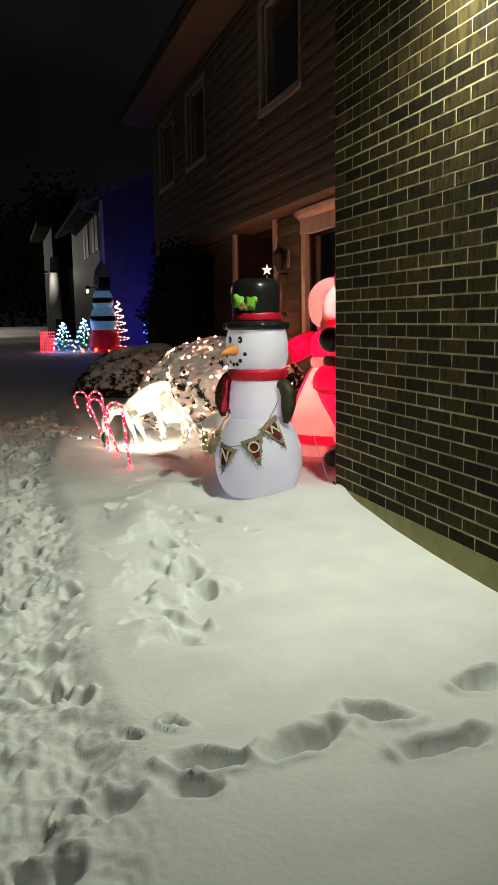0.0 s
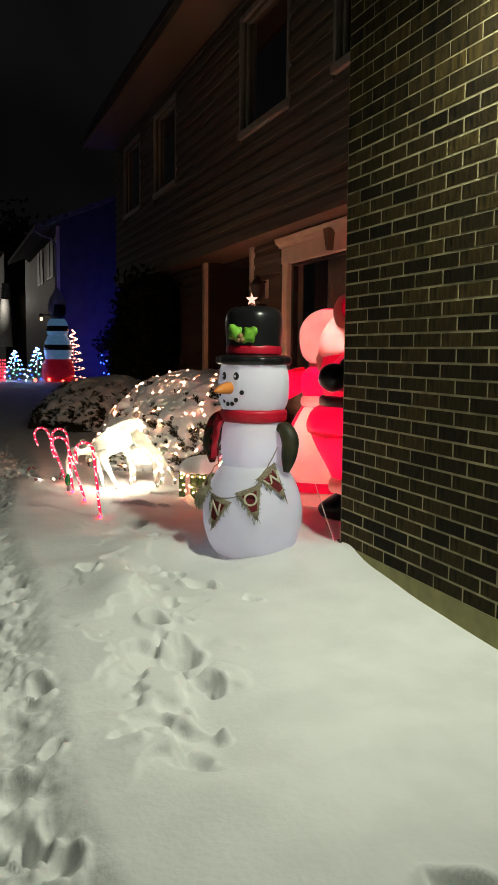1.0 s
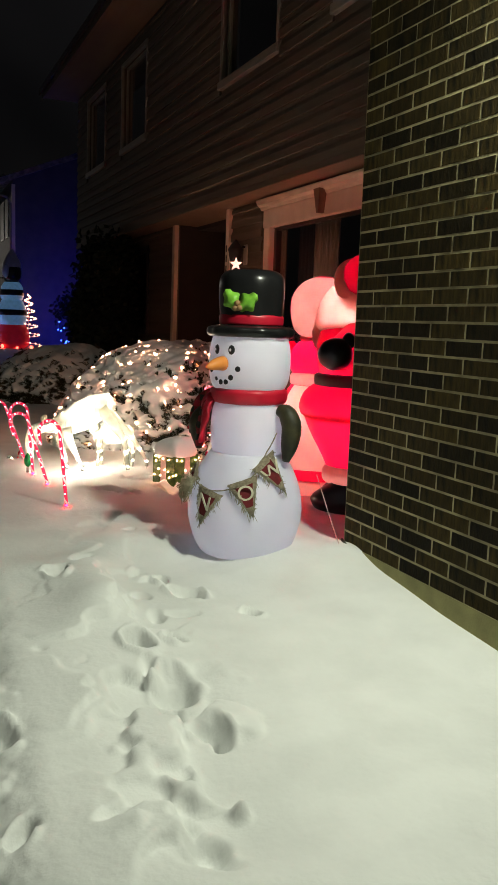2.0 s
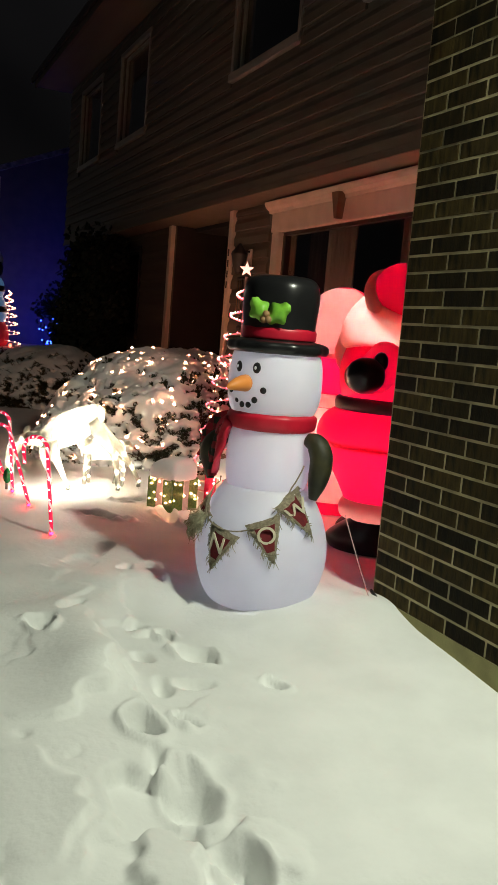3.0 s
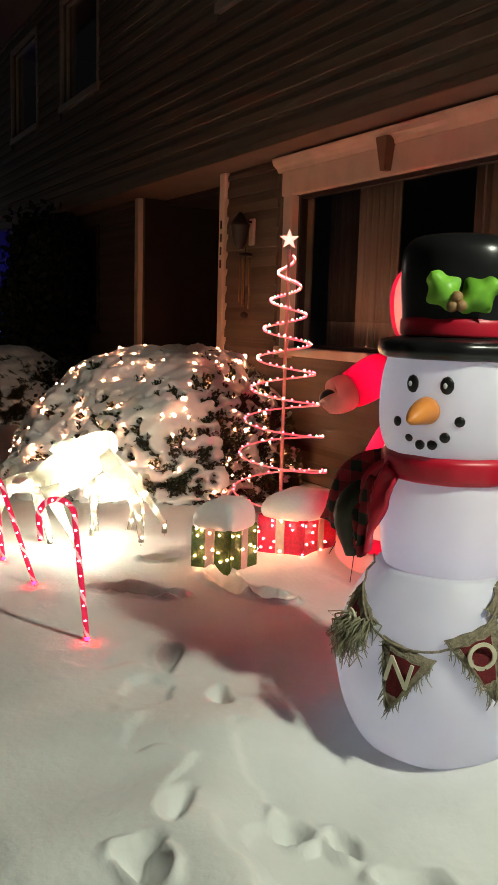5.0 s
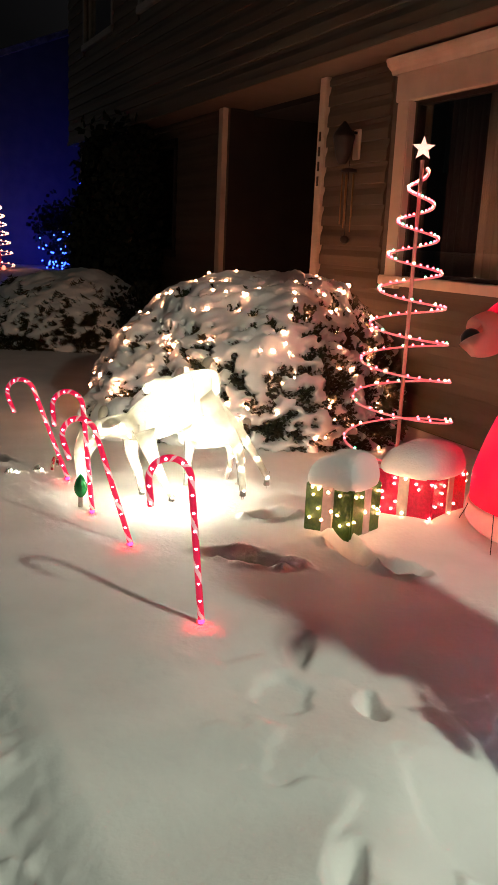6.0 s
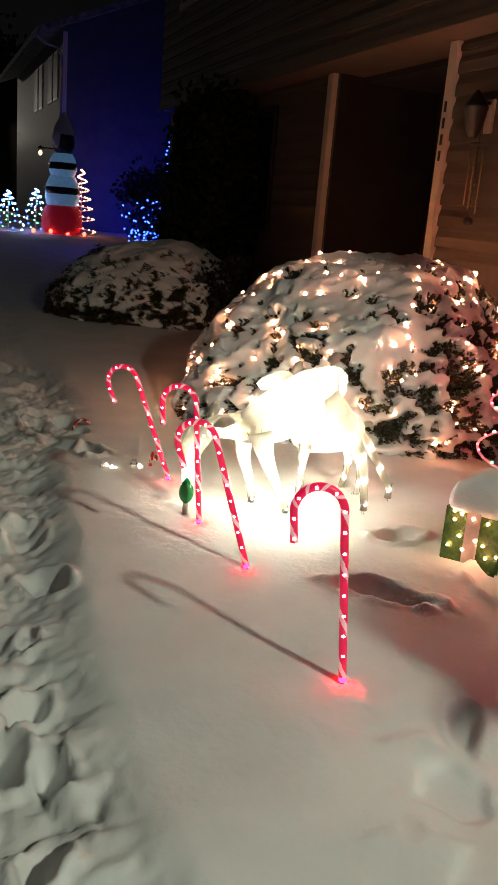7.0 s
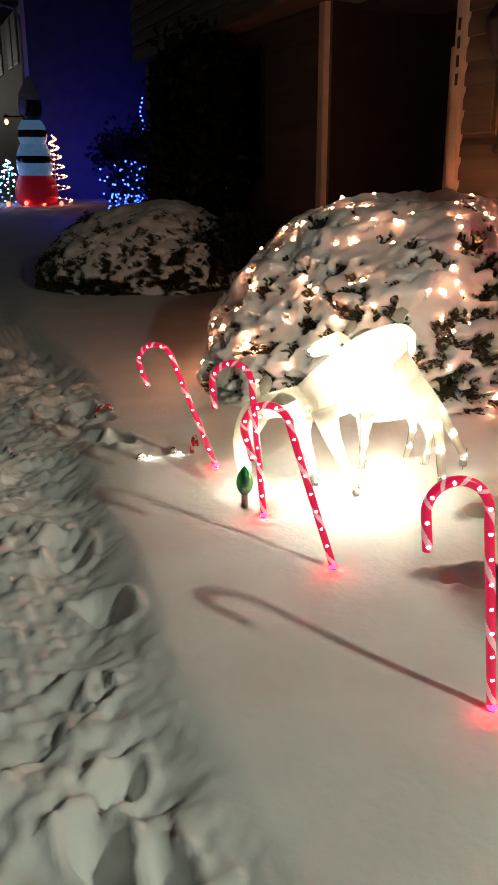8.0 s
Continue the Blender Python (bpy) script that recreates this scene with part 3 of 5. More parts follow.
# ---- brick wing ----
BX, BY = 2.50, 6.09
brick_wall = solid("wall_brick", box(BX - 0.0068, 3.9, -6.0, BY + 0.0048, 0.04, 5.70), MORTAR, "dark brown brick wall with pale mortar joints", "wall")
solid("foundation", box(BX - 0.012, 3.9, -6.0, BY + 0.004, -0.7, 0.045, 0.008), CONCRETE, "olive concrete foundation below the bricks", "foundation")


# ---- candy canes ----
def cane_points(height, hook):
    pts = [(0, 0, -0.12), (0, 0, 0.0)]
    n = 14
    straight = height - hook
    pts += [(0, 0, straight * k / 10) for k in range(1, 11)]
    pts += [(-hook + hook * math.cos(math.pi * k / n), 0, straight + hook * 1.05 * math.sin(math.pi * k / n)) for k in range(1, n + 1)]
    pts += [(-2 * hook, 0, straight - 0.045 * k) for k in (1, 2)]
    return pts


def cane_thing():
    c = thing("candy_cane_light", (0, 0, 0), "red and white striped glowing candy cane stake", "candy cane", "candy canes along the path")
    hgt, hook, r = 0.612, 0.072, 0.0122
    fine = smooth_profile(cane_points(hgt, hook), 10)
    bm = bmesh.new()
    sweep(bm, fine, r, 28)
    bm.faces.ensure_lookup_table()
    # spiral stripes: the face's turn round the rod against its run along it
    for i, f in enumerate(bm.faces):
        ringno, seg = divmod(i, 28)
        f.material_index = 1 if ((ringno * 0.9 + seg) % 28) < 6 else 0
    part("rod", bm, (CANE_RED, CANE_WHITE), c)
    me = bulb_mesh("cane_bulb", 0.0068, BULB_CANE)
    spots, run = [], 0.0
    for k in range(16, len(fine) - 1):
        run += (Vector(fine[k]) - Vector(fine[k - 1])).length
        if run > 0.060:
            spots.append(fine[k])
            run = 0.0
    bulbs(c, me, [(p[0], p[1] - 0.0075, p[2]) for p in spots])
    bulbs(c, bulb_mesh("foot_bulb", 0.0135, BULB_FOOT), [(0, -0.003, 0.012)], "foot_bulb")
    return c


CANES = [(1.075, 7.545, 0, -5.5, -22), (1.085, 8.39, 0, -17, -22), (1.045, 8.885, 0, -5, -22), (1.07, 9.48, 0, -20, -22)]
first = cane_thing()
for k, (x, y, lx, ly, turn) in enumerate(CANES):
    m = pose(x, y, ground_at(x, y), lx, ly, turn)
    if k == 0:
        first.matrix_basis = m
    else:
        copy_thing(first, m)


# ---- inflatable snowman ----
def facing(yaw):
    return Vector((math.cos(yaw), math.sin(yaw), 0))


SMX, SMY, SMF = 1.945, 6.38, radians(207)
sm = thing("inflatable_snowman", (SMX, SMY, -0.095), "white inflatable snowman with black top hat and red scarf", "inflatable snowman")
belly = [(0.10, 0.0), (0.22, 0.02), (0.30, 0.11), (0.345, 0.25), (0.35, 0.37), (0.32, 0.50), (0.27, 0.60), (0.225, 0.67)]
part("belly", lathe(smooth_profile(belly), 56, pucker=0.010, lobes=8), FABRIC_WHITE, sm)
torso = [(0.205, 0.655), (0.220, 0.72), (0.225, 0.82), (0.217, 0.92), (0.195, 0.99)]
part("torso", lathe(smooth_profile(torso), 56, pucker=0.012, lobes=6), FABRIC_WHITE, sm)
head = [(0.17, 1.02), (0.215, 1.055), (0.240, 1.12), (0.246, 1.21), (0.240, 1.30), (0.22, 1.385)]
part("head", lathe(smooth_profile(head), 56, pucker=0.004, lobes=8), FABRIC_WHITE, sm)
scarf = [(0.19, 0.965), (0.222, 0.975), (0.232, 1.01), (0.230, 1.045), (0.20, 1.065)]
part("scarf", lathe(smooth_profile(scarf), 48, pucker=0.012, lobes=11), FABRIC_RED, sm, "red scarf collar")
brim = [(0.18, 1.365), (0.235, 1.360), (0.256, 1.375), (0.256, 1.405), (0.235, 1.42), (0.18, 1.43)]
hat = part("hat", lathe(smooth_profile([(0.184, 1.42), (0.188, 1.50), (0.196, 1.60), (0.196, 1.67), (0.184, 1.715), (0.150, 1.745), (0.095, 1.752), (0.03, 1.735)]), 48, pucker=0.014, lobes=7), FABRIC_BLACK, sm, "shiny black top hat")
part("brim", lathe(smooth_profile(brim), 64, pucker=0.024, lobes=11), FABRIC_BLACK, hat)
part("hat_band", lathe(smooth_profile([(0.184, 1.43), (0.192, 1.44), (0.193, 1.475), (0.187, 1.49)]), 48), FABRIC_RED, hat, "red hat band")


def on_shell(yaw, z, r, lift=0.0):
    d = facing(yaw)
    return Vector((d.x * (r + lift), d.y * (r + lift), z))


def leaf_mesh(length, width, lobes=3):
    bm = bmesh.new()
    n = 16
    top = []
    for i in range(n + 1):
        t = i / n
        w = width * math.sin(math.pi * t) ** 0.6 * (1 + 0.22 * math.cos(2 * math.pi * lobes * t))
        top.append((t * length, w))
    loops = []
    for x, w in top:
        w = max(w, 0.001)
        loops.append([(x, -w, 0.0), (x, 0, 0.010), (x, w, 0.0), (x, 0, -0.004)])
    rings(bm, loops)
    return bm


def placed(bm, m):
    bmesh.ops.transform(bm, matrix=m, verts=bm.verts)
    return bm


def tangent(yaw, z, r, spin):
    """Local x, y lie in the skin of an upright barrel, z looks out of it; spin turns them."""
    d = facing(yaw)
    side = Vector((-d.y, d.x, 0))
    up = Vector((0, 0, 1))
    rot = Matrix((side, up, d)).transposed().to_4x4()
    return Matrix.Translation(on_shell(yaw, z, r)) @ rot @ pose(0, 0, 0, 0, 0, spin)


hy = SMF + radians(16)
part("holly_leaf", placed(leaf_mesh(0.150, 0.052, 2), tangent(hy, 1.515, 0.199, 36)), HOLLY, hat, "green holly leaf")
part("holly_leaf", placed(leaf_mesh(0.140, 0.050, 2), tangent(hy, 1.515, 0.199, 126)), HOLLY, hat, "green holly leaf")
for dz, dy in ((0.0, 0.0), (0.028, 0.06), (0.002, 0.13)):
    bm = blob(bmesh.new(), on_shell(hy + dy - 0.06, 1.525 + dz, 0.203), (0.019, 0.019, 0.019))
    part("berry", bm, BERRY, hat, "brown berry")
bm = bmesh.new()
d = facing(SMF)
base = on_shell(SMF, 1.205, 0.235)
sweep(bm, [base, base + d * 0.03, base + d * 0.08 + Vector((0, 0, -0.006)), base + d * 0.125 + Vector((0, 0, -0.016)), base + d * 0.15 + Vector((0, 0, -0.020))], [0.044, 0.041, 0.032, 0.019, 0.004], 16)
part("nose", bm, ORANGE, sm, "orange carrot nose")
for a in (-0.22, 0.24):
    part("eye", placed(blob(bmesh.new(), (0, 0, 0), (0.022, 0.029, 0.007)), tangent(SMF + a, 1.285, 0.243, 0)), FABRIC_BLACK, sm, "black eye")
    part("pupil", placed(blob(bmesh.new(), (0, 0, 0), (0.007, 0.009, 0.004)), tangent(SMF + a - 0.02, 1.285, 0.249, 0)), FABRIC_WHITE, sm)
for k in range(6):
    a = -0.42 + 0.84 * k / 5
    z = 1.095 + 0.075 * (abs(a + 0.02) / 0.42) ** 2
    rr = 0.229 + (0.02 if z > 1.12 else 0.006)
    part("mouth_dot", placed(blob(bmesh.new(), (0, 0, 0), (0.017, 0.017, 0.007)), tangent(SMF + a, z, rr, 0)), FABRIC_BLACK, sm)


def drape(name, pts, widths, thick, mat, parent, label, normal=(0, -1, 0)):
    """A strip of cloth through points, with soft folds."""
    pts = smooth_profile(pts, 5)
    ws = [w[0] for w in smooth_profile([(w, 0) for w in widths], 5)]
    bm = bmesh.new()
    loops = []
    nrm = Vector(normal).normalized()
    for i, p in enumerate(pts):
        dd = (Vector(pts[min(i + 1, len(pts) - 1)]) - Vector(pts[max(i - 1, 0)])).normalized()
        side = dd.cross(nrm).normalized()
        lp = []
        k = 8
        for j in range(k + 1):
            s = -1 + 2 * j / k
            lp.append(Vector(p) + side * ws[i] * s + nrm * (0.5 * thick + 0.016 * math.sin(5 * s + i * 0.5)))
        for j in range(k, -1, -1):
            s = -1 + 2 * j / k
            lp.append(Vector(p) + side * ws[i] * s + nrm * (-0.5 * thick + 0.016 * math.sin(5 * s + i * 0.5)))
        loops.append(lp)
    rings(bm, loops)
    return part(name, bm, mat, parent, label)


# plaid cloth: two crossing sets of stripes
def plaid_material():
    m = bpy.data.materials.new("red_black_plaid")
    m.use_nodes = True
    n, l = m.node_tree.nodes, m.node_tree.links
    b = n["Principled BSDF"]
    b.inputs["Roughness"].default_value = 0.85
    tc = n.new("ShaderNodeTexCoord")
    cols = []
    for rot, prof in (((0, 0, 0.5), "X"), ((0, 0, 0.5), "Z")):
        mp = n.new("ShaderNodeMapping")
        mp.inputs["Rotation"].default_value = rot
        l.new(tc.outputs["Object"], mp.inputs["Vector"])
        w = n.new("ShaderNodeTexWave")
        w.bands_direction = prof
        w.inputs["Scale"].default_value, w.inputs["Distortion"].default_value = 4.2, 0.4
        l.new(mp.outputs["Vector"], w.inputs["Vector"])
        r = n.new("ShaderNodeMapRange")
        r.inputs["From Min"].default_value, r.inputs["From Max"].default_value = 0.45, 0.55
        l.new(w.outputs["Fac"], r.inputs["Value"])
        cols.append(r.outputs["Result"])
    add = n.new("ShaderNodeMath")
    add.operation = "ADD"
    l.new(cols[0], add.inputs[0])
    l.new(cols[1], add.inputs[1])
    half = n.new("ShaderNodeMath")
    half.operation = "MULTIPLY"
    half.inputs[1].default_value = 0.5
    l.new(add.outputs[0], half.inputs[0])
    cr = n.new("ShaderNodeValToRGB")
    cr.color_ramp.interpolation = "CONSTANT"
    e = cr.color_ramp.elements
    e[0].color, e[1].color = (0.020, 0.022, 0.012, 1), (0.42, 0.016, 0.030, 1)
    e[1].position = 0.75
    mid = e.new(0.35)
    mid.color = (0.24, 0.012, 0.020, 1)
    green = e.new(0.60)
    green.color = (0.11, 0.15, 0.035, 1)
    l.new(half.outputs[0], cr.inputs["Fac"])
    l.new(cr.outputs["Color"], b.inputs["Base Color"])
    return m


REDPLAID = plaid_material()
# scarf ends and sleeves hang from the neck; local places round the axis
side_a, side_b = facing(SMF - 1.25), facing(SMF + 1.66)
out_a = [side_a * 0.20 + Vector((0, 0, 1.01)), side_a * 0.28 + Vector((0, 0, 0.95)), side_a * 0.345 + Vector((0, 0, 0.85)), side_a * 0.365 + Vector((0, 0, 0.75))]
drape("scarf_end", out_a, [0.05, 0.085, 0.11, 0.12], 0.014, REDPLAID, sm, "red and black plaid scarf end", facing(SMF - 0.5))
out_c = [facing(SMF - 0.95) * 0.22 + Vector((0, 0, 1.0)), facing(SMF - 1.0) * 0.27 + Vector((0, 0, 0.92)), facing(SMF - 1.05) * 0.285 + Vector((0, 0, 0.80)), facing(SMF - 1.1) * 0.29 + Vector((0, 0, 0.70))]
drape("scarf_end", out_c, [0.05, 0.07, 0.075, 0.08], 0.014, REDPLAID, sm, "red and black plaid scarf end", facing(SMF - 1.0))
out_d = [facing(SMF - 0.55) * 0.235 + Vector((0, 0, 1.0)), facing(SMF - 0.80) * 0.255 + Vector((0, 0, 0.93)), facing(SMF - 0.92) * 0.27 + Vector((0, 0, 0.83)), facing(SMF - 0.98) * 0.285 + Vector((0, 0, 0.72))]
drape("scarf_end", out_d, [0.06, 0.075, 0.075, 0.06], 0.014, FABRIC_RED, sm, "plain red scarf end falling over the chest", facing(SMF - 0.75))
bm = bmesh.new()
sweep(bm, smooth_profile([side_b * 0.225 + Vector((0, 0, 0.94)), side_b * 0.28 + Vector((0, 0, 0.92)), side_b * 0.315 + Vector((0, 0, 0.85)), side_b * 0.305 + Vector((0, 0, 0.74)), side_b * 0.285 + Vector((0, 0, 0.64))], 4),
      [r[0] for r in smooth_profile([(0.035, 0), (0.055, 0), (0.060, 0), (0.052, 0), (0.022, 0)], 4)], 12)
part("arm", bm, PLAID, sm, "dark green flannel arm")
bm = bmesh.new()
sweep(bm, smooth_profile([side_a * 0.225 + Vector((0, 0, 0.92)), side_a * 0.29 + Vector((0, 0, 0.88)), side_a * 0.33 + Vector((0, 0, 0.80)), side_a * 0.32 + Vector((0, 0, 0.66))], 4),
      [r[0] for r in smooth_profile([(0.03, 0), (0.055, 0), (0.06, 0), (0.02, 0)], 4)], 12)
part("arm", bm, PLAID, sm, "dark green flannel arm")


def text_mesh(body, size, depth, mat):
    cu = bpy.data.curves.new("letter", "FONT")
    cu.body, cu.size, cu.extrude, cu.align_x, cu.align_y = body, size, depth, "CENTER", "CENTER"
    ob = bpy.data.objects.new("letter", cu)
    scene.collection.objects.link(ob)
    bpy.context.view_layer.update()
    me = bpy.data.meshes.new_from_object(ob.evaluated_get(bpy.context.evaluated_depsgraph_get()))
    bpy.data.objects.remove(ob)
    me.materials.append(mat)
    return me


# banner of pennants round the belly
banner = thing("pennant_banner", (SMX, SMY, -0.095), "burlap pennant banner with cream letters hung on the snowman", "banner")


def belly_radius(z):
    prof = smooth_profile(belly + torso)
    best = min(prof, key=lambda q: abs(q[1] - z))
    return best[0]


def pennant(yaw, ztop, letter, spin, drop=0.215, half=0.088):
    bm = bmesh.new()
    rows_ = 7
    loops = []
    m = Matrix.Identity(4)
    for i in range(rows_ + 1):
        t = i / rows_
        w = half * (1 - t) + 0.004
        lp = []
        for off in (0.026, 0.019):
            ks = range(7) if off > 0.02 else range(6, -1, -1)
            for j in ks:
                s = (-1 + 2 * j / 6) * w
                c, sn = math.cos(radians(spin)), math.sin(radians(spin))
                u, v = s * c - (-t * drop) * sn, s * sn + (-t * drop) * c
                z = ztop + v
                r = belly_radius(z) + off + 0.006 * math.sin(9 * t + 3 * j)
                lp.append(on_shell(yaw + u / r, z, r))
        loops.append(lp)
    rings(bm, loops)
    bm.faces.ensure_lookup_table()
    for k, f in enumerate(bm.faces):
        ringno, seg = divmod(k, 14)
        f.material_index = 1 if (1 <= ringno <= 4 and seg in (1, 2, 3, 4)) else 0
    pn = part("pennant", bm, (BURLAP, BURGUNDY), banner, "burlap pennant with burgundy felt")
    # frayed fringe
    fr = bmesh.new()
    rnd = random.Random(int(yaw * 1000))
    for k in range(95):
        t = rnd.random() ** 1.2
        w = half * (1 - t)
        s = rnd.choice((-1, 1)) * w
        c, sn = math.cos(radians(spin)), math.sin(radians(spin))
        u, v = s * c + t * drop * sn, s * sn - t * drop * c
        r = belly_radius(ztop + v) + 0.024
        p = on_shell(yaw + u / r, ztop + v, r)
        q = p + Vector((rnd.uniform(-0.02, 0.02), rnd.uniform(-0.02, 0.02), rnd.uniform(-0.050, 0.004)))
        sweep(fr, [p, 0.5 * (p + q) + facing(yaw) * 0.009, q], [0.0024, 0.0020, 0.0010], 3)
    tagged(part("fringe", fr, FRINGE, pn), kind="stuff")
    if letter:
        me = text_mesh(letter, 0.125, 0.003, CREAM)
        ob = new("letter", me)
        c, sn = math.cos(radians(spin)), math.sin(radians(spin))
        u, v = 0.075 * sn, -0.075 * c
        z = ztop + v
        r = belly_radius(z) + 0.036
        ob.matrix_basis = tangent(yaw + u / r, z, r, spin)
        ob.parent = pn
        tagged(ob, "cream letter")
    return pn


PENN = [(-0.52, 0.565, "S", -28), (0.08, 0.475, "N", -14), (0.64, 0.545, "O", 20), (1.08, 0.655, "W", 34)]
for a, z, ch, sp in PENN:
    pennant(SMF + a, z, ch, sp)
mop = bmesh.new()
mop_rnd = random.Random(12)
for k in range(150):
    t0 = mop_rnd.uniform(-0.07, 0.07)
    zt = 0.50 + mop_rnd.uniform(-0.03, 0.03)
    zb = zt - mop_rnd.uniform(0.04, 0.13) * (1 - 3.5 * abs(t0))
    aa, ab = SMF - 0.52 + t0 / 0.35, SMF - 0.52 + (t0 * 1.25 + mop_rnd.uniform(-0.03, 0.03)) / 0.35
    p, q = on_shell(aa, zt, belly_radius(zt) + 0.034), on_shell(ab, zb, belly_radius(zb) + mop_rnd.uniform(0.035, 0.06))
    sweep(mop, [p, 0.5 * (p + q) + facing(aa) * mop_rnd.uniform(0.0, 0.03) + Vector((mop_rnd.uniform(-0.025, 0.025), mop_rnd.uniform(-0.025, 0.025), mop_rnd.uniform(-0.02, 0.02))), q], [0.0028, 0.0026, 0.0012], 3)
tagged(part("jute_tassel", mop, FRINGE, banner, "frayed cream and olive jute tassel"), kind="stuff")
bm = bmesh.new()
cord = []
for k in range(40):
    a = -0.95 + 2.4 * k / 39
    z = 0.475 + 0.19 * ((a - 0.12) / 1.0) ** 2
    cord.append(on_shell(SMF + a, z, belly_radius(z) + 0.028))
sweep(bm, cord, 0.004, 6)
part("cord", bm, BURLAP, banner)


def stake_line(name, a, b, mat, r=0.003, label="thin tether cord of the inflatable"):
    bm = bmesh.new()
    a, b = Vector(a), Vector(b)
    sweep(bm, [a, a.lerp(b, 0.5) + Vector((0, 0, -0.01)), b], r, 6)
    return tagged(new(name, mesh_of(name, bm, mat)), label, "cord")


stake_line("tether_cord", (2.35, 6.22, 0.44), (2.42, 5.98, 0.0), RIBBON, 0.0025)

# ---- inflatable Christmas couple: one plain skin each ----
class Skin:
    def __init__(self, x, y, z, yaw):
        self.bm, self.x, self.y, self.z = bmesh.new(), x, y, z
        self.d, self.l = facing(radians(yaw)), facing(radians(yaw + 90))

    def at(self, fwd, left, z):
        return (self.x + self.d.x * fwd + self.l.x * left, self.y + self.d.y * fwd + self.l.y * left, self.z + z)

    def loft(self, rows_, mi, n=36, paint=None):
        """Ovals (forward, left, height, radius forward, radius left), smoothed; paint gives a face's material from its turn."""
        lp = []
        for f, le, z, rf, rl in smooth_profile(rows_, 5):
            lp.append([self.at(f + rf * math.cos(a), le + rl * math.sin(a), z) for a in [2 * math.pi * j / n for j in range(n)]])
        k = len(self.bm.faces)
        rings(self.bm, lp, False, mi)
        if paint:
            self.bm.faces.ensure_lookup_table()
            total = len(lp) - 1
            for i in range(k, len(self.bm.faces)):
                r, j = divmod(i - k, n)
                got = paint(r / total, (j + 0.5) / n * 360)
                self.bm.faces[i].material_index = mi if got is None else got

    def limb(self, pts, rad, mi):
        sweep(self.bm, smooth_profile([self.at(*p) for p in pts], 5), [q[0] for q in smooth_profile([(r, 0) for r in rad], 5)], 18, mi)

    def ball(self, c, r, mi, rough=0.0):
        blob(self.bm, self.at(*c), r, 3, rough, mi=mi)


sa = Skin(3.20, 7.20, 0.0, 140)
for s_ in (1, -1):
    sa.loft([(0.02, 0.19 * s_, -0.06, 0.20, 0.15), (0.05, 0.19 * s_, 0.06, 0.25, 0.18), (0.03, 0.19 * s_, 0.14, 0.20, 0.17), (0.0, 0.19 * s_, 0.20, 0.14, 0.14)], 2)
sa.loft([(0, 0, 0.17, 0.18, 0.22), (0, 0, 0.19, 0.245, 0.265), (0, 0, 0.26, 0.255, 0.275), (0, 0, 0.31, 0.23, 0.25)], 1)
sa.loft([(0, 0, 0.29, 0.22, 0.24), (0.01, 0, 0.40, 0.265, 0.285), (0.03, 0, 0.56, 0.335, 0.345), (0.04, 0, 0.70, 0.385, 0.385)], 0)
sa.loft([(0.04, 0, 0.66, 0.36, 0.36), (0.04, 0, 0.70, 0.405, 0.405), (0.04, 0, 0.78, 0.41, 0.405), (0.03, 0, 0.87, 0.375, 0.375), (0.01, 0, 0.93, 0.31, 0.32)], 0)
sa.loft([(0.01, 0, 0.90, 0.31, 0.32), (0.01, 0, 0.92, 0.335, 0.345), (0.01, 0, 0.98, 0.335, 0.345), (0.01, 0, 1.0, 0.31, 0.32)], 3)
sa.loft([(0.0, 0, 0.99, 0.305, 0.32), (0.01, 0.02, 1.10, 0.315, 0.335), (0.03, 0.04, 1.22, 0.30, 0.32), (0.06, 0.06, 1.31, 0.25, 0.27), (0.08, 0.08, 1.37, 0.19, 0.20)], 0)
sa.loft([(0.06, 0.03, 1.24, 0.18, 0.18), (0.08, 0.05, 1.32, 0.25, 0.25), (0.08, 0.06, 1.42, 0.262, 0.26), (0.06, 0.05, 1.54, 0.25, 0.245), (0.03, 0.03, 1.65, 0.20, 0.20), (0.0, 0.01, 1.71, 0.12, 0.12)], 1)
tip = Vector((-0.65, 0.60, 0.48)).normalized()
sx = tip.orthogonal().normalized()
sy = tip.cross(sx)
fur = [Vector((0.0, 0.085, 1.63)) + 0.195 * (math.cos(q * math.pi / 16) * sx + math.sin(q * math.pi / 16) * sy) for q in range(33)]
sweep(sa.bm, [sa.at(*p) for p in fur], 0.050, 14, 1)
sa.ball((-0.04, 0.12, 1.685), (0.200, 0.200, 0.200), 0)
sa.limb([(-0.14, 0.20, 1.74), (-0.20, 0.27, 1.68), (-0.20, 0.30, 1.56), (-0.19, 0.30, 1.48)], [0.09, 0.07, 0.048, 0.04], 0)
sa.ball((-0.19, 0.30, 1.43), (0.06, 0.06, 0.055), 1)
sa.ball((0.22, 0.05, 1.30), (0.15, 0.16, 0.20), 1, 0.12)
for s_ in (1, -1):
    sa.limb([(0.0, 0.27 * s_, 1.27), (0.03, 0.42 * s_, 1.19), (0.07, 0.49 * s_, 1.16), (0.10, 0.50 * s_, 1.15)], [0.12, 0.13, 0.12, 0.11], 0)
    sa.limb([(0.095, 0.50 * s_, 1.15), (0.10, 0.51 * s_, 1.15), (0.13, 0.53 * s_, 1.15), (0.135, 0.54 * s_, 1.15)], [0.08, 0.105, 0.105, 0.08], 1)
    sa.ball((0.08, 0.61 * s_, 1.16), (0.120, 0.120, 0.11), 2, 0.05)
    sa.ball((0.0, 0.57 * s_, 1.25), (0.045, 0.045, 0.06), 2)
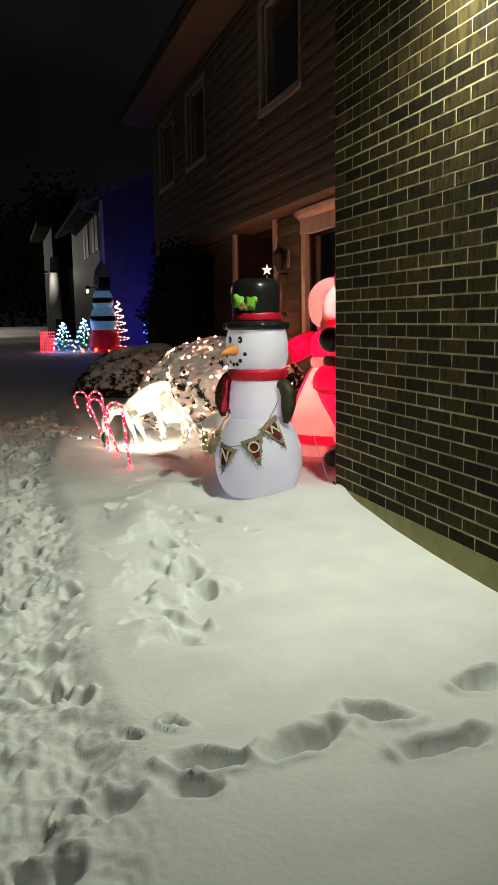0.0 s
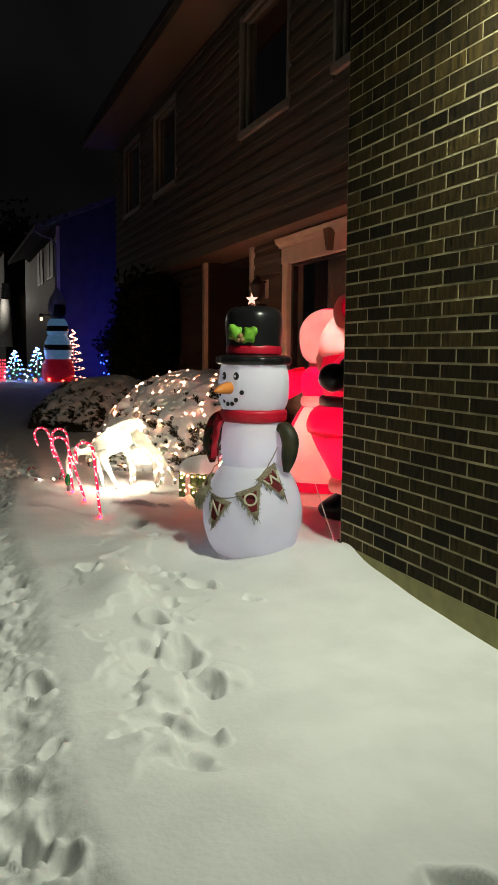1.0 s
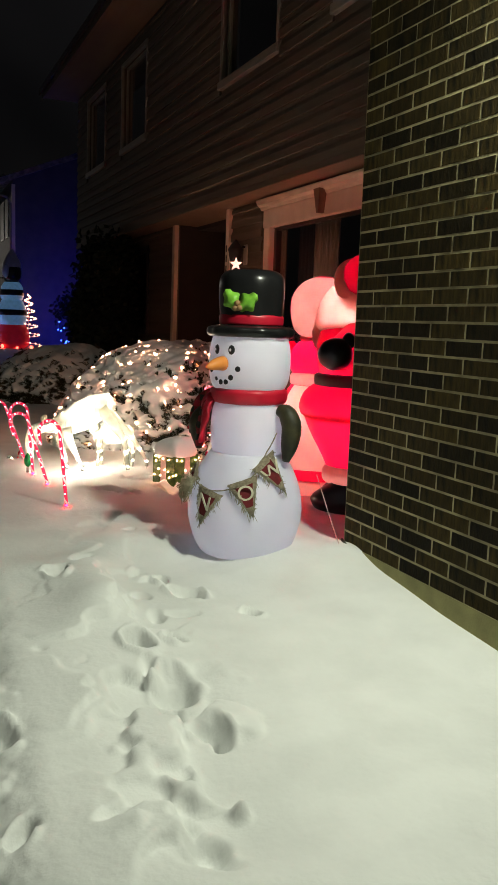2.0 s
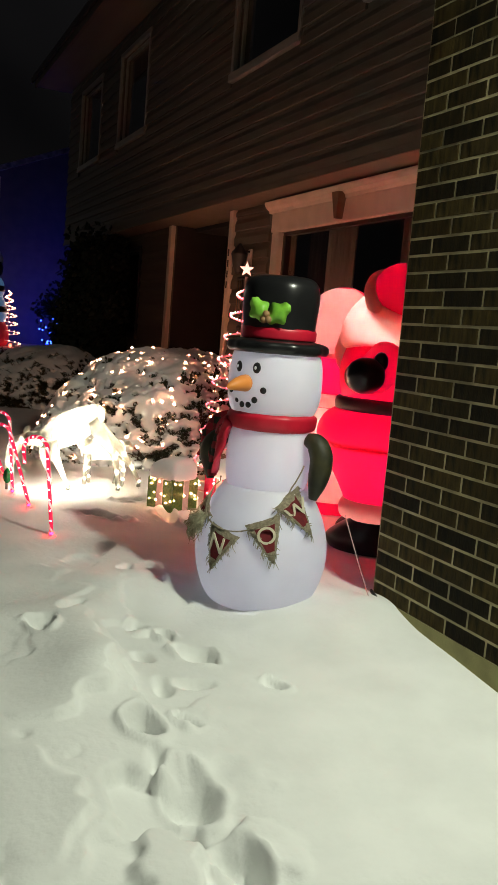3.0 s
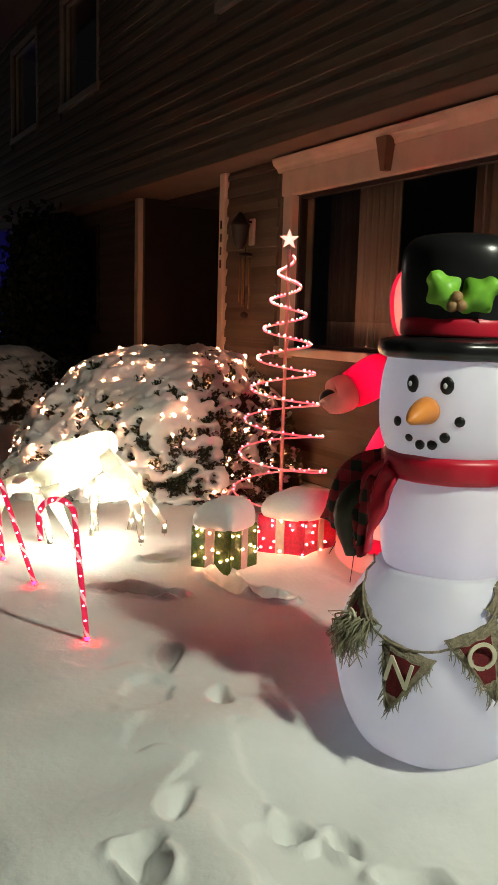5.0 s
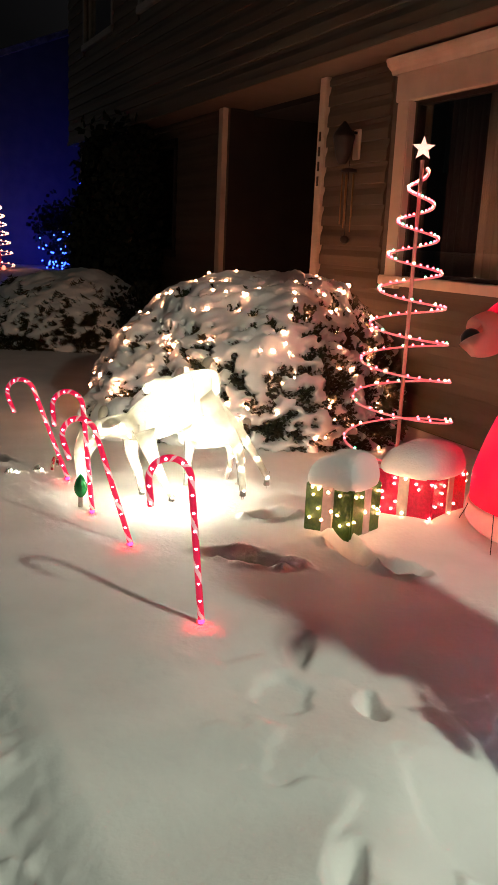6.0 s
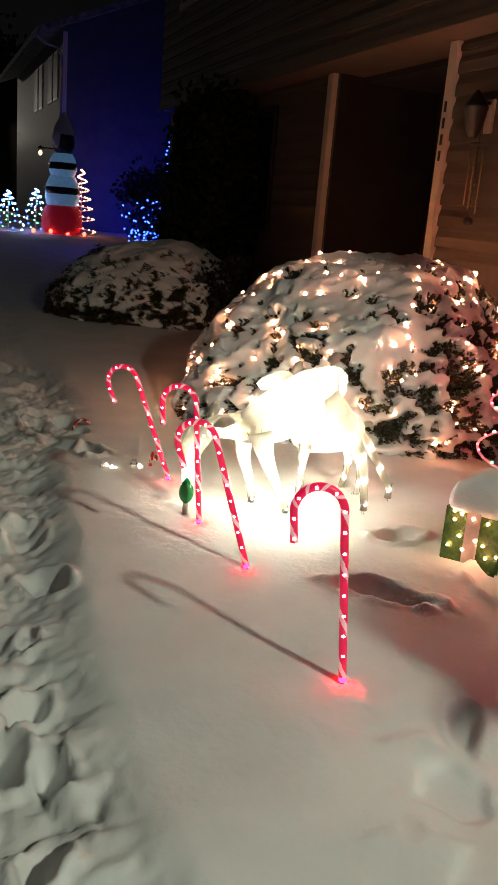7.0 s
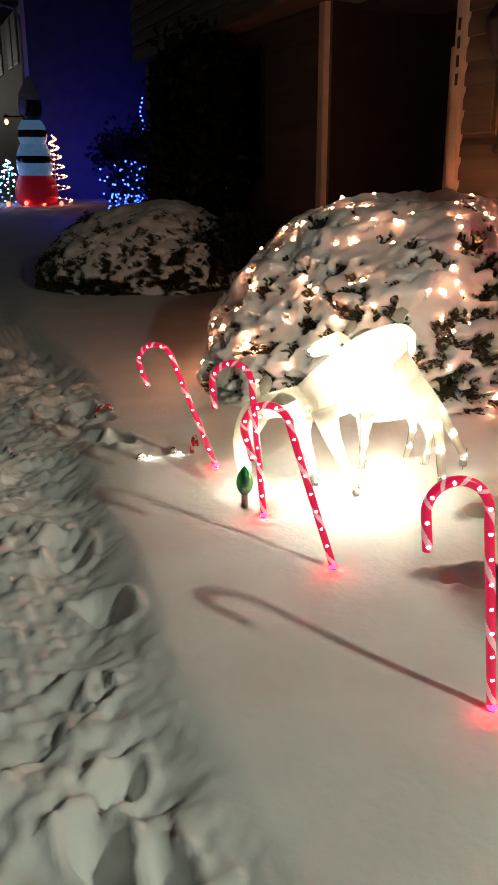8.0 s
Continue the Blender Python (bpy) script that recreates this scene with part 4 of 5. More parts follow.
tagged(new("inflatable_man", mesh_of("inflatable_man", sa.bm, SANTA_RED, SANTA_PALE, FABRIC_BLACK, BELT)), "glowing red inflatable Christmas man beside the brick corner", "inflatable")

la = Skin(3.24, 7.95, -0.02, 226)
apron = lambda v, a: 1 if (v < 0.93 and (a < 40 + 8 * v or a > 320 - 8 * v) and v > 0.14) else None
la.loft([(0, 0, -0.03, 0.44, 0.46), (0, 0, 0.03, 0.475, 0.50), (0, 0, 0.12, 0.48, 0.50), (0, 0, 0.14, 0.47, 0.49)], 1)
la.loft([(0, 0, 0.13, 0.47, 0.49), (0, 0, 0.30, 0.47, 0.48), (0, 0, 0.55, 0.40, 0.40), (0, 0, 0.78, 0.29, 0.29), (0, 0, 0.90, 0.21, 0.215)], 0, 48, apron)
la.loft([(0, 0, 0.87, 0.215, 0.22), (0, 0, 0.90, 0.235, 0.24), (0, 0, 0.95, 0.235, 0.24), (0, 0, 0.98, 0.21, 0.215)], 1)
la.loft([(0, 0, 0.96, 0.205, 0.22), (0, 0, 1.06, 0.225, 0.25), (0, 0, 1.17, 0.21, 0.24), (0, 0, 1.25, 0.13, 0.15), (0, 0, 1.28, 0.10, 0.11)], 0)
la.loft([(0, 0, 1.22, 0.09, 0.10), (0, 0, 1.25, 0.16, 0.17), (0, 0, 1.29, 0.15, 0.16), (0, 0, 1.31, 0.10, 0.11)], 1)
hood = lambda v, a: 1 if (a < 62 or a > 298) and v < 0.80 else None
la.loft([(0.02, 0, 1.26, 0.12, 0.13), (0.02, 0, 1.33, 0.22, 0.215), (0.02, 0, 1.46, 0.265, 0.25), (0.01, 0, 1.60, 0.255, 0.245), (-0.02, 0, 1.71, 0.18, 0.18), (-0.03, 0, 1.765, 0.07, 0.07), (-0.03, 0, 1.775, 0.01, 0.01)], 0, 48, hood)
for s_ in (1, -1):
    la.limb([(0.0, 0.19 * s_, 1.17), (0.05, 0.30 * s_, 1.10), (0.12, 0.40 * s_, 1.03), (0.16, 0.45 * s_, 1.00)], [0.08, 0.12, 0.115, 0.10], 0)
    la.limb([(0.155, 0.445 * s_, 1.005), (0.165, 0.455 * s_, 1.0), (0.215, 0.52 * s_, 0.97), (0.22, 0.53 * s_, 0.97)], [0.08, 0.105, 0.10, 0.07], 1)
    la.ball((0.235, 0.55 * s_, 0.965), (0.05, 0.05, 0.05), 2, 0.05)
tagged(new("inflatable_lady", mesh_of("inflatable_lady", la.bm, SANTA_RED, SANTA_PALE, FABRIC_BLACK)), "glowing red and cream inflatable Christmas lady by the window", "inflatable")
stake_line("tether_cord", (2.86, 8.22, 0.16), (2.74, 8.20, 0.0), BLACKWIRE, 0.0025)
stake_line("tether_cord", (2.78, 7.98, 0.14), (2.62, 7.80, -0.01), BLACKWIRE, 0.0025)


# ---- gift boxes ----


def gift(place, turn, w, d, h, mat, bulb, label):
    g = thing("gift_box_light", place, label, "gift box", "lit gift boxes", turn=turn)
    bm = box(-w / 2, w / 2, -d / 2, d / 2, -0.05, h, 0.008)
    part("box", bm, mat, g, smooth=False)
    for q in ((-0.03, 0.03, -d / 2 - 0.006, d / 2 + 0.006, -0.05, h + 0.004), (-w / 2 - 0.006, w / 2 + 0.006, -0.03, 0.03, -0.05, h + 0.005)):
        part("ribbon", box(*q, bevel=0.003), RIBBON, g, "silver ribbon", smooth=False)
    bm = bmesh.new()
    n = 14
    loops = []
    prof = [(1.02, 0.0), (1.06, 0.02), (1.06, 0.05), (1.0, 0.085), (0.86, 0.12), (0.6, 0.145), (0.3, 0.155), (0.04, 0.158)]
    for s, z in smooth_profile(prof, 3):
        lp = []
        for j in range(40):
            a = 2 * math.pi * j / 40
            ca, sa = math.cos(a), math.sin(a)
            k = (abs(ca) ** 5 + abs(sa) ** 5) ** (-0.2)
            k = k * s * (1 + 0.03 * math.sin(3 * a + place[0] * 9))
            lp.append((k * ca * w / 2, k * sa * d / 2, h - 0.01 + z * (1 + 0.12 * s * math.cos(a + 1))))
        loops.append(lp)
    rings(bm, loops)
    part("snow_cap", bm, SNOWCAP, g, "cap of snow")
    rnd = random.Random(int(place[0] * 100))
    spots = []
    for k in range(5):
        for zz in (0.04, h * 0.38, h * 0.72, h - 0.03):
            a = -0.5 + (k + 0.5 * (rnd.random())) / 5
            spots += [(a * w, -d / 2 - 0.008, zz + rnd.uniform(-0.015, 0.015)), (-w / 2 - 0.008, a * d, zz + rnd.uniform(-0.015, 0.015)), (w / 2 + 0.008, a * d, zz)]
    rnd.shuffle(spots)
    bulbs(g, bulb, spots[:30])
    return g


SMALL_WARM = bulb_mesh("small_bulb", 0.0065, BULB_WARM)
gift((2.12, 8.30, 0.05), 28, 0.285, 0.26, 0.20, GIFT_GREEN, SMALL_WARM, "green lit gift box with a cap of snow")
gift((2.69, 8.44, -0.01), 24, 0.37, 0.33, 0.24, GIFT_RED, SMALL_WARM, "red lit gift box with silver ribbon and snow cap")

# ---- spiral tree ----


def spiral_tree(place, height, r0, turns, n_bulbs, bulb_meshes, rope_mat, label, star=True, rope=0.006, starmat=None):
    t = thing("spiral_tree_light", place, label, "spiral tree light")
    bm = bmesh.new()
    sweep(bm, [(0, 0, -0.1), (0, 0, height * 0.5), (0, 0, height)], 0.011, 10)
    part("pole", bm, POLE, t)
    pts = []
    n = int(turns * 26)
    for k in range(n + 1):
        u = k / n
        z = height * (0.02 + 0.955 * u ** 0.82)
        r = r0 * (1 - u) ** 0.85 + 0.03
        a = -2 * math.pi * turns * u + 0.6
        pts.append(Vector((r * math.cos(a), r * math.sin(a), z)))
    bm = bmesh.new()
    sweep(bm, pts, rope, 8)
    part("rope", bm, rope_mat, t)
    for k in range(n_bulbs):
        u = (k + 0.5) / n_bulbs
        p = pts[int(n * (1 - (1 - u) ** 1.35))]
        o = new("bulb", bulb_meshes[k % len(bulb_meshes)])
        o.parent, o.location = t, p + Vector((0, 0, rope + 0.003))
    bm = bmesh.new()
    ring = [Vector(((r0 + 0.03) * math.cos(2 * math.pi * j / 40), (r0 + 0.03) * math.sin(2 * math.pi * j / 40), 0.03)) for j in range(41)]
    sweep(bm, ring, 0.006, 6)
    part("base_ring", bm, POLE, t)
    if star:
        bm = bmesh.new()
        ro = 0.064
        front = [(ro * (1 if j % 2 == 0 else 0.42) * math.sin(math.pi * j / 5), 0, ro * (1 if j % 2 == 0 else 0.42) * math.cos(math.pi * j / 5)) for j in range(10)]
        vs = [bm.verts.new(p) for p in front]
        a, b = bm.verts.new((0, -0.024, 0)), bm.verts.new((0, 0.024, 0))
        for j in range(10):
            bm.faces.new((vs[j], vs[(j + 1) % 10], a))
            bm.faces.new((vs[(j + 1) % 10], vs[j], b))
        bmesh.ops.transform(bm, matrix=pose(0, 0, height + 0.06, 0, 0, -30), verts=bm.verts)
        part("star", bm, STAR, t, "glowing pinkish star", smooth=False)
    return t


mix_meshes = [bulb_mesh("rope_bulb", 0.0075, m) for m in (BULB_PINK, BULB_PINK, BULB_WARM, BULB_PINK, BULB_GREEN, BULB_PINK)]
spiral_tree((2.83, 8.87, 0.02), 1.79, 0.30, 8.3, 190, mix_meshes, ROPE, "spiral tree of pink and multicoloured lights with a star")


# ---- lit deer ----
def deer(place, turn, s, kind, label):
    """Clear acrylic deer on wire frames; kind gives the trunk, neck, head, ears and legs as rows of (forward, left, up, radius)."""
    dr = thing("deer_light", place, label, "lit deer", "lit deer", turn=turn)
    small = bulb_mesh("deer_bulb", 0.0065, BULB_WHITE)

    def tube(name, rows_, segs=14, flat=1.0):
        bm = bmesh.new()
        sweep(bm, smooth_profile([tuple(s * v for v in r[:3]) for r in rows_], 5), [max(0.002, s * q[0]) for q in smooth_profile([(r[3], 0) for r in rows_], 5)], segs)
        if flat != 1.0:
            for v in bm.verts:
                v.co.y *= flat
        return part(name, bm, DEER, dr)

    def wire(pts, r=0.0030):
        bm = bmesh.new()
        sweep(bm, smooth_profile([tuple(s * v for v in p) for p in pts], 4), r, 5)
        part("frame_wire", bm, WIRE, dr)

    tube("body", kind["body"], 18, 0.80)
    tube("neck", kind["neck"])
    tube("head", kind["head"], 14, 0.85)
    for e in kind["ears"]:
        tube("ear", e, 8)
    tube("tail", kind["tail"], 8)
    for name_, rows_ in kind["legs"]:
        tube(name_, rows_, 10)
        for off in (-1, 1):
            wire([(p[0] + off * p[3] * 1.03, p[1], p[2]) for p in rows_])
        for q in smooth_profile([r[:3] for r in rows_], 2)[1:]:
            bulbs(dr, small, [(s * q[0], s * (q[1] + 0.012), s * q[2])])
        foot = Vector(rows_[-1][:3]) * s
        bm = bmesh.new()
        sweep(bm, [foot + Vector((-0.015, 0, 0.03)), foot + Vector((0, 0, -0.07)), foot + Vector((0.02, 0, 0.03))], 0.0022, 5)
        part("ground_stake", bm, WIRE, dr)
        part("hoof", lathe([(s * rows_[-1][3] * 1.15, 0.0), (s * rows_[-1][3] * 1.05, 0.03), (s * rows_[-1][3] * 0.9, 0.034)], 10, centre=(foot.x, foot.y)), WIRE, dr)
    # frame rings showing through the skin
    for f, le, u, r in kind["body"][1:-1]:
        bm = bmesh.new()
        sweep(bm, [(s * f, s * 0.82 * r * math.cos(q * math.pi / 12), s * (u + 1.01 * r * math.sin(q * math.pi / 12))) for q in range(25)], 0.0014, 5)
        part("frame_wire", bm, WIRE, dr)
    rnd = random.Random(7)
    spots = []
    line = smooth_profile([r for r in kind["body"][1:]], 6)
    for k in range(64):
        f, le, u, r = line[rnd.randrange(len(line))]
        a = rnd.uniform(-0.35, 1.15) * math.pi
        spots.append((s * (f + rnd.uniform(-0.02, 0.02)), s * 0.80 * r * math.cos(a + math.pi / 2), s * (u - 0.95 * r * abs(math.sin(a)) + 0.02)))
    for rows_ in (kind["neck"], kind["head"]):
        for q in smooth_profile(rows_, 2)[1:-1]:
            spots += [(s * q[0], s * (q[1] + q[3] * 0.9), s * q[2]), (s * q[0], s * (q[1] - q[3] * 0.9), s * q[2])]
    bulbs(dr, small, spots)
    h0 = kind["head"][1]
    for sg in (-1, 1):
        part("eye", blob(bmesh.new(), (s * h0[0], s * (h0[1] + sg * h0[3] * 0.85), s * h0[2]), (0.009, 0.009, 0.009)), FABRIC_BLACK, dr)
    return dr


GRAZING = dict(
    body=[(0.115, 0, 0.60, 0.03), (0.13, 0, 0.60, 0.060), (0.18, 0, 0.59, 0.092), (0.28, 0, 0.535, 0.122), (0.41, 0, 0.455, 0.124), (0.53, 0, 0.40, 0.100), (0.61, 0, 0.375, 0.06)],
    neck=[(0.54, 0, 0.385, 0.078), (0.63, -0.02, 0.385, 0.062), (0.71, -0.04, 0.375, 0.052), (0.77, -0.06, 0.345, 0.046)],
    head=[(0.71, -0.05, 0.385, 0.035), (0.77, -0.06, 0.345, 0.058), (0.81, -0.07, 0.26, 0.048), (0.82, -0.08, 0.17, 0.034), (0.81, -0.08, 0.10, 0.026), (0.805, -0.08, 0.085, 0.012)],
    ears=[[(0.72, 0.0, 0.395, 0.012), (0.69, 0.05, 0.425, 0.026), (0.66, 0.10, 0.435, 0.004)], [(0.72, -0.10, 0.40, 0.012), (0.69, -0.15, 0.44, 0.026), (0.67, -0.19, 0.46, 0.004)]],
    tail=[(0.20, 0, 0.69, 0.022), (0.175, 0, 0.72, 0.022), (0.145, 0, 0.72, 0.006)],
    legs=[("front_leg", [(0.53, 0.06, 0.38, 0.058), (0.49, 0.07, 0.25, 0.034), (0.43, 0.075, 0.12, 0.020), (0.38, 0.075, 0.02, 0.015)]),
          ("front_leg", [(0.56, -0.06, 0.38, 0.058), (0.56, -0.07, 0.24, 0.032), (0.52, -0.075, 0.12, 0.020), (0.50, -0.075, 0.02, 0.015)]),
          ("hind_leg", [(0.22, 0.045, 0.55, 0.060), (0.13, 0.065, 0.42, 0.052), (0.03, 0.08, 0.27, 0.026), (-0.015, 0.08, 0.03, 0.016)]),
          ("hind_leg", [(0.21, -0.045, 0.55, 0.060), (0.08, -0.065, 0.43, 0.050), (-0.08, -0.08, 0.27, 0.026), (-0.22, -0.08, 0.05, 0.016)])])
FAWN = dict(
    body=[(-0.20, 0, 0.34, 0.04), (-0.17, 0, 0.34, 0.075), (-0.05, 0, 0.33, 0.085), (0.07, 0, 0.33, 0.085), (0.14, 0, 0.34, 0.06)],
    neck=[(0.12, 0, 0.36, 0.060), (0.17, 0, 0.44, 0.046), (0.20, 0, 0.52, 0.036), (0.21, 0, 0.57, 0.032)],
    head=[(0.18, 0, 0.59, 0.024), (0.22, 0, 0.595, 0.046), (0.28, 0, 0.585, 0.038), (0.335, 0, 0.57, 0.026), (0.345, 0, 0.568, 0.010)],
    ears=[[(0.18, 0.03, 0.615, 0.008), (0.13, 0.07, 0.645, 0.022), (0.09, 0.09, 0.655, 0.003)], [(0.18, -0.03, 0.615, 0.008), (0.14, -0.07, 0.65, 0.022), (0.11, -0.10, 0.665, 0.003)]],
    tail=[(-0.19, 0, 0.38, 0.014), (-0.23, 0, 0.39, 0.016), (-0.25, 0, 0.36, 0.004)],
    legs=[("front_leg", [(0.10, 0.045, 0.30, 0.032), (0.11, 0.05, 0.18, 0.016), (0.12, 0.05, 0.02, 0.011)]), ("front_leg", [(0.09, -0.045, 0.30, 0.032), (0.08, -0.05, 0.18, 0.016), (0.07, -0.05, 0.02, 0.011)]),
          ("hind_leg", [(-0.14, 0.045, 0.30, 0.040), (-0.19, 0.05, 0.18, 0.018), (-0.18, 0.05, 0.02, 0.011)]), ("hind_leg", [(-0.13, -0.045, 0.30, 0.040), (-0.16, -0.05, 0.18, 0.018), (-0.13, -0.05, 0.02, 0.011)])])
deer((1.86, 8.98, 0.02), 176, 1.0, GRAZING, "glowing white grazing deer figure standing in the snow")
deer((1.80, 9.26, -0.05), 172, 1.04, FAWN, "glowing white standing fawn figure beside the bush")

# ---- small garden ornaments ----


def bulb_stake(x, y, mat, label, h=0.05):
    b = thing("bulb_stake", (x, y, ground_at(x, y)), label, "garden stake")
    part("bulb", lathe(smooth_profile([(0.012, h), (0.027, h + 0.02), (0.034, h + 0.05), (0.026, h + 0.085), (0.008, h + 0.115), (0.002, h + 0.12)]), 18), mat, b)
    part("socket", lathe([(0.013, -0.03), (0.013, h), (0.011, h + 0.008)], 12), WIRE, b)
    return b


bulb_stake(1.02, 9.02, GREEN_PLASTIC, "green plastic bulb ornament on a stake in the snow")
for x, y, deg in ((0.79, 9.72, 10), (0.95, 9.73, -20)):
    f = thing("foil_ornament", (x, y, ground_at(x, y)), "small silver foil ornament lying in the snow", "ornament", turn=deg)
    bm = bmesh.new()
    rings(bm, [[(-0.03, -0.012, -0.01), (0.03, -0.012, -0.01), (0.025, 0.02, -0.01), (-0.025, 0.02, -0.01)], [(-0.01, -0.003, 0.03), (0.012, -0.006, 0.028), (0.01, 0.008, 0.028), (-0.012, 0.008, 0.025)]])
    part("foil", bm, FOIL, f, smooth=False)
    bm = bmesh.new()
    blob(bm, (0.03, -0.03, 0.012), (0.005, 0.005, 0.006))
    part("bulb", bm, BULB_WHITE, f)
for x, y, deg, up in ((0.83, 10.62, 15, 0.0), (1.05, 9.72, 60, 0.03)):
    c = thing("fallen_candy_cane", (x, y, ground_at(x, y) + up), "candy cane hook poking out of the snow", "candy cane", turn=deg)
    bm = bmesh.new()
    pts = [(0.055 * math.cos(math.pi * k / 12), 0, -0.02 + 0.06 * math.sin(math.pi * k / 12)) for k in range(13)]
    sweep(bm, pts, 0.010, 12)
    bm.faces.ensure_lookup_table()
    for i, fc in enumerate(bm.faces):
        q, r = divmod(i, 12)
        fc.material_index = 1 if (q + r * 0.3) % 4 < 1.3 else 0
    part("hook", bm, (PLAIN_RED, CREAM), c)
bm = bmesh.new()
sweep(bm, smooth_profile([(2.47, 6.08, 0.06), (2.45, 5.98, 0.045), (2.44, 5.86, 0.02), (2.45, 5.78, 0.0)], 5), 0.009, 10)
tagged(new("black_cable", mesh_of("black_cable", bm, BLACKWIRE)), "black cable end beside the brick corner", "cable")


# ---- snowy bushes ----
def dome_r(a, e, sd_, rough):
    d3 = Vector((math.cos(a) * math.cos(e), math.sin(a) * math.cos(e), math.sin(e)))
    return 1 + rough * noise.noise(d3 * 1.6 + Vector((sd_, 0, 0))) + rough * 0.35 * noise.noise(d3 * 4.5 + Vector((sd_, 3, 0)))


def bush(place, rx, ry, h, seed, label, n_leaf, gaps, top_snow=1.0, twig=0.06, lean=1.0, bare=0.0, needle=0.10):
    b = thing("snowy_bush", place, label, "bush")

    def at(a, e, k=1.0):
        r = dome_r(a, e, seed, 0.09) * k
        ce = max(math.cos(e), 0)
        return Vector((rx * r * math.cos(a) * ce * (lean if math.cos(a) > 0 else 1.0), ry * r * math.sin(a) * ce, h * r * math.sin(e)))

    def cover(a, e):
        """Above 0 where snow lies; thin on the flanks and below."""
        d3 = Vector((math.cos(a) * math.cos(e), math.sin(a) * math.cos(e), math.sin(e)))
        v = 0.45 * noise.noise(d3 * 6.0 + Vector((seed, 9, 2))) + 0.85 * noise.noise(d3 * 15.0 + Vector((seed, 5, 7))) + 0.5 * noise.noise(d3 * 32.0 + Vector((seed, 2, 7)))
        return v + gaps + top_snow * 0.9 * math.sin(e) - bare * max(0.0, math.cos(a + 0.5)) * math.cos(e)

    def snow_k(a, e):
        c = cover(a, e)
        d3 = Vector((math.cos(a) * math.cos(e), math.sin(a) * math.cos(e), math.sin(e)))
        return 0.90 + 0.125 * max(0.0, min(1.0, c * 3.0 + 0.4)) + 0.02 * noise.noise(d3 * 16 + Vector((seed, 1, 1))) + 0.03 * noise.noise(d3 * 7 + Vector((seed, 4, 1)))

    na, ne = (440, 170) if rx > 1.4 else (220, 80)
    bm = bmesh.new()
    loops = []
    for i in range(ne + 1):
        e = radians(-4 + 93.5 * i / ne)
        loops.append([at(2 * math.pi * j / na, e, snow_k(2 * math.pi * j / na, e)) for j in range(na)])
    rings(bm, loops)
    part("snow_blanket", bm, SNOWCAP, b, "lumpy blanket of snow")
    core = part("core", lathe([(0.88 * math.cos(radians(q)), h / rx * 0.90 * math.sin(radians(q))) for q in range(0, 90, 9)], 28), HEDGE, b)
    core.scale = (rx * min(1.0, lean * 1.4), ry, rx)
    core.location.x = -0.25 * rx * (1 - lean)
    rnd = random.Random(seed)
    verts, faces = [], []
    made = 0
    tries = 0
    while made < n_leaf and tries < n_leaf * 12:
        tries += 1
        a, e = rnd.uniform(0, 2 * math.pi), math.asin(rnd.uniform(-0.02, 0.985))
        c = cover(a, e)
        if c > 0.02 + 0.22 * rnd.random():
            continue
        p = at(a, e, rnd.uniform(0.92, 1.0))
        nrm = Vector((p.x / rx**2, p.y / ry**2, p.z / h**2)).normalized()
        dirn = (nrm + Vector((rnd.uniform(-1, 1), rnd.uniform(-1, 1), rnd.uniform(-0.7, 0.9))) * 0.8).normalized()
        side = dirn.cross(Vector((rnd.random(), rnd.random(), 0.3))).normalized()
        ln = twig * rnd.uniform(0.6, 1.2)
        # a sprig: short needles in pairs along a twig
        for q in range(4):
            o = p + dirn * ln * q / 4
            for sg in (-1, 1):
                tip = o + (dirn * 0.5 + side * sg).normalized() * ln * 0.45
                w = dirn * ln * needle
                k = len(verts)
                verts += [o - w, o + w, tip]
                faces.append((k, k + 1, k + 2))
        made += 1
    me = bpy.data.meshes.new("needles")
    me.from_pydata([tuple(v) for v in verts], [], faces)
    me.materials.append(LEAF)
    nd = part("needles", me, LEAF, b, "dark green needles in the gaps")
    tagged(nd, kind="stuff")
    return b, at, snow_k


big, big_at, big_cover = bush((3.08, 10.85, -0.05), 1.50, 1.16, 1.17, 5, "snow-laden evergreen bush wound with warm lights", 30000, 0.13, 0.40, 0.036, 0.61, 0.62, 0.16)
yew, yew_at, yew_cover = bush((2.60, 15.75, 0.0), 1.25, 1.15, 0.88, 11, "dark evergreen bush with drooping snowy branches", 6500, -0.04, 0.95, 0.10)

strings = thing("string_lights", (3.08, 10.85, -0.05), "string of warm white lights wound over the bush", "string lights")
rnd = random.Random(21)
warm_big, warm_small = bulb_mesh("warm_light", 0.0130, BULB_BUSH), bulb_mesh("warm_light", 0.0080, BULB_BUSH)
wire = bmesh.new()
prev = None
for k in range(270):
    e = math.asin(min(0.99, 0.07 + 0.90 * k / 270)) + radians(rnd.uniform(-5, 5))
    a = k * 0.42 + rnd.uniform(-0.16, 0.16)
    p = big_at(a, e, max(big_cover(a, e), 0.955) + 0.002)
    o = new("bulb", warm_big if rnd.random() < 0.5 else warm_small)
    o.parent, o.location = strings, p
    if prev is not None and (p - prev).length < 0.8:
        mid = prev.lerp(p, 0.5)
        mid = mid * (0.97 if mid.length > 0.2 else 1)
        sweep(wire, [prev * 0.985, mid * 0.97, p * 0.985], 0.0022, 4)
    prev = p
part("wire", wire, BLACKWIRE, strings)


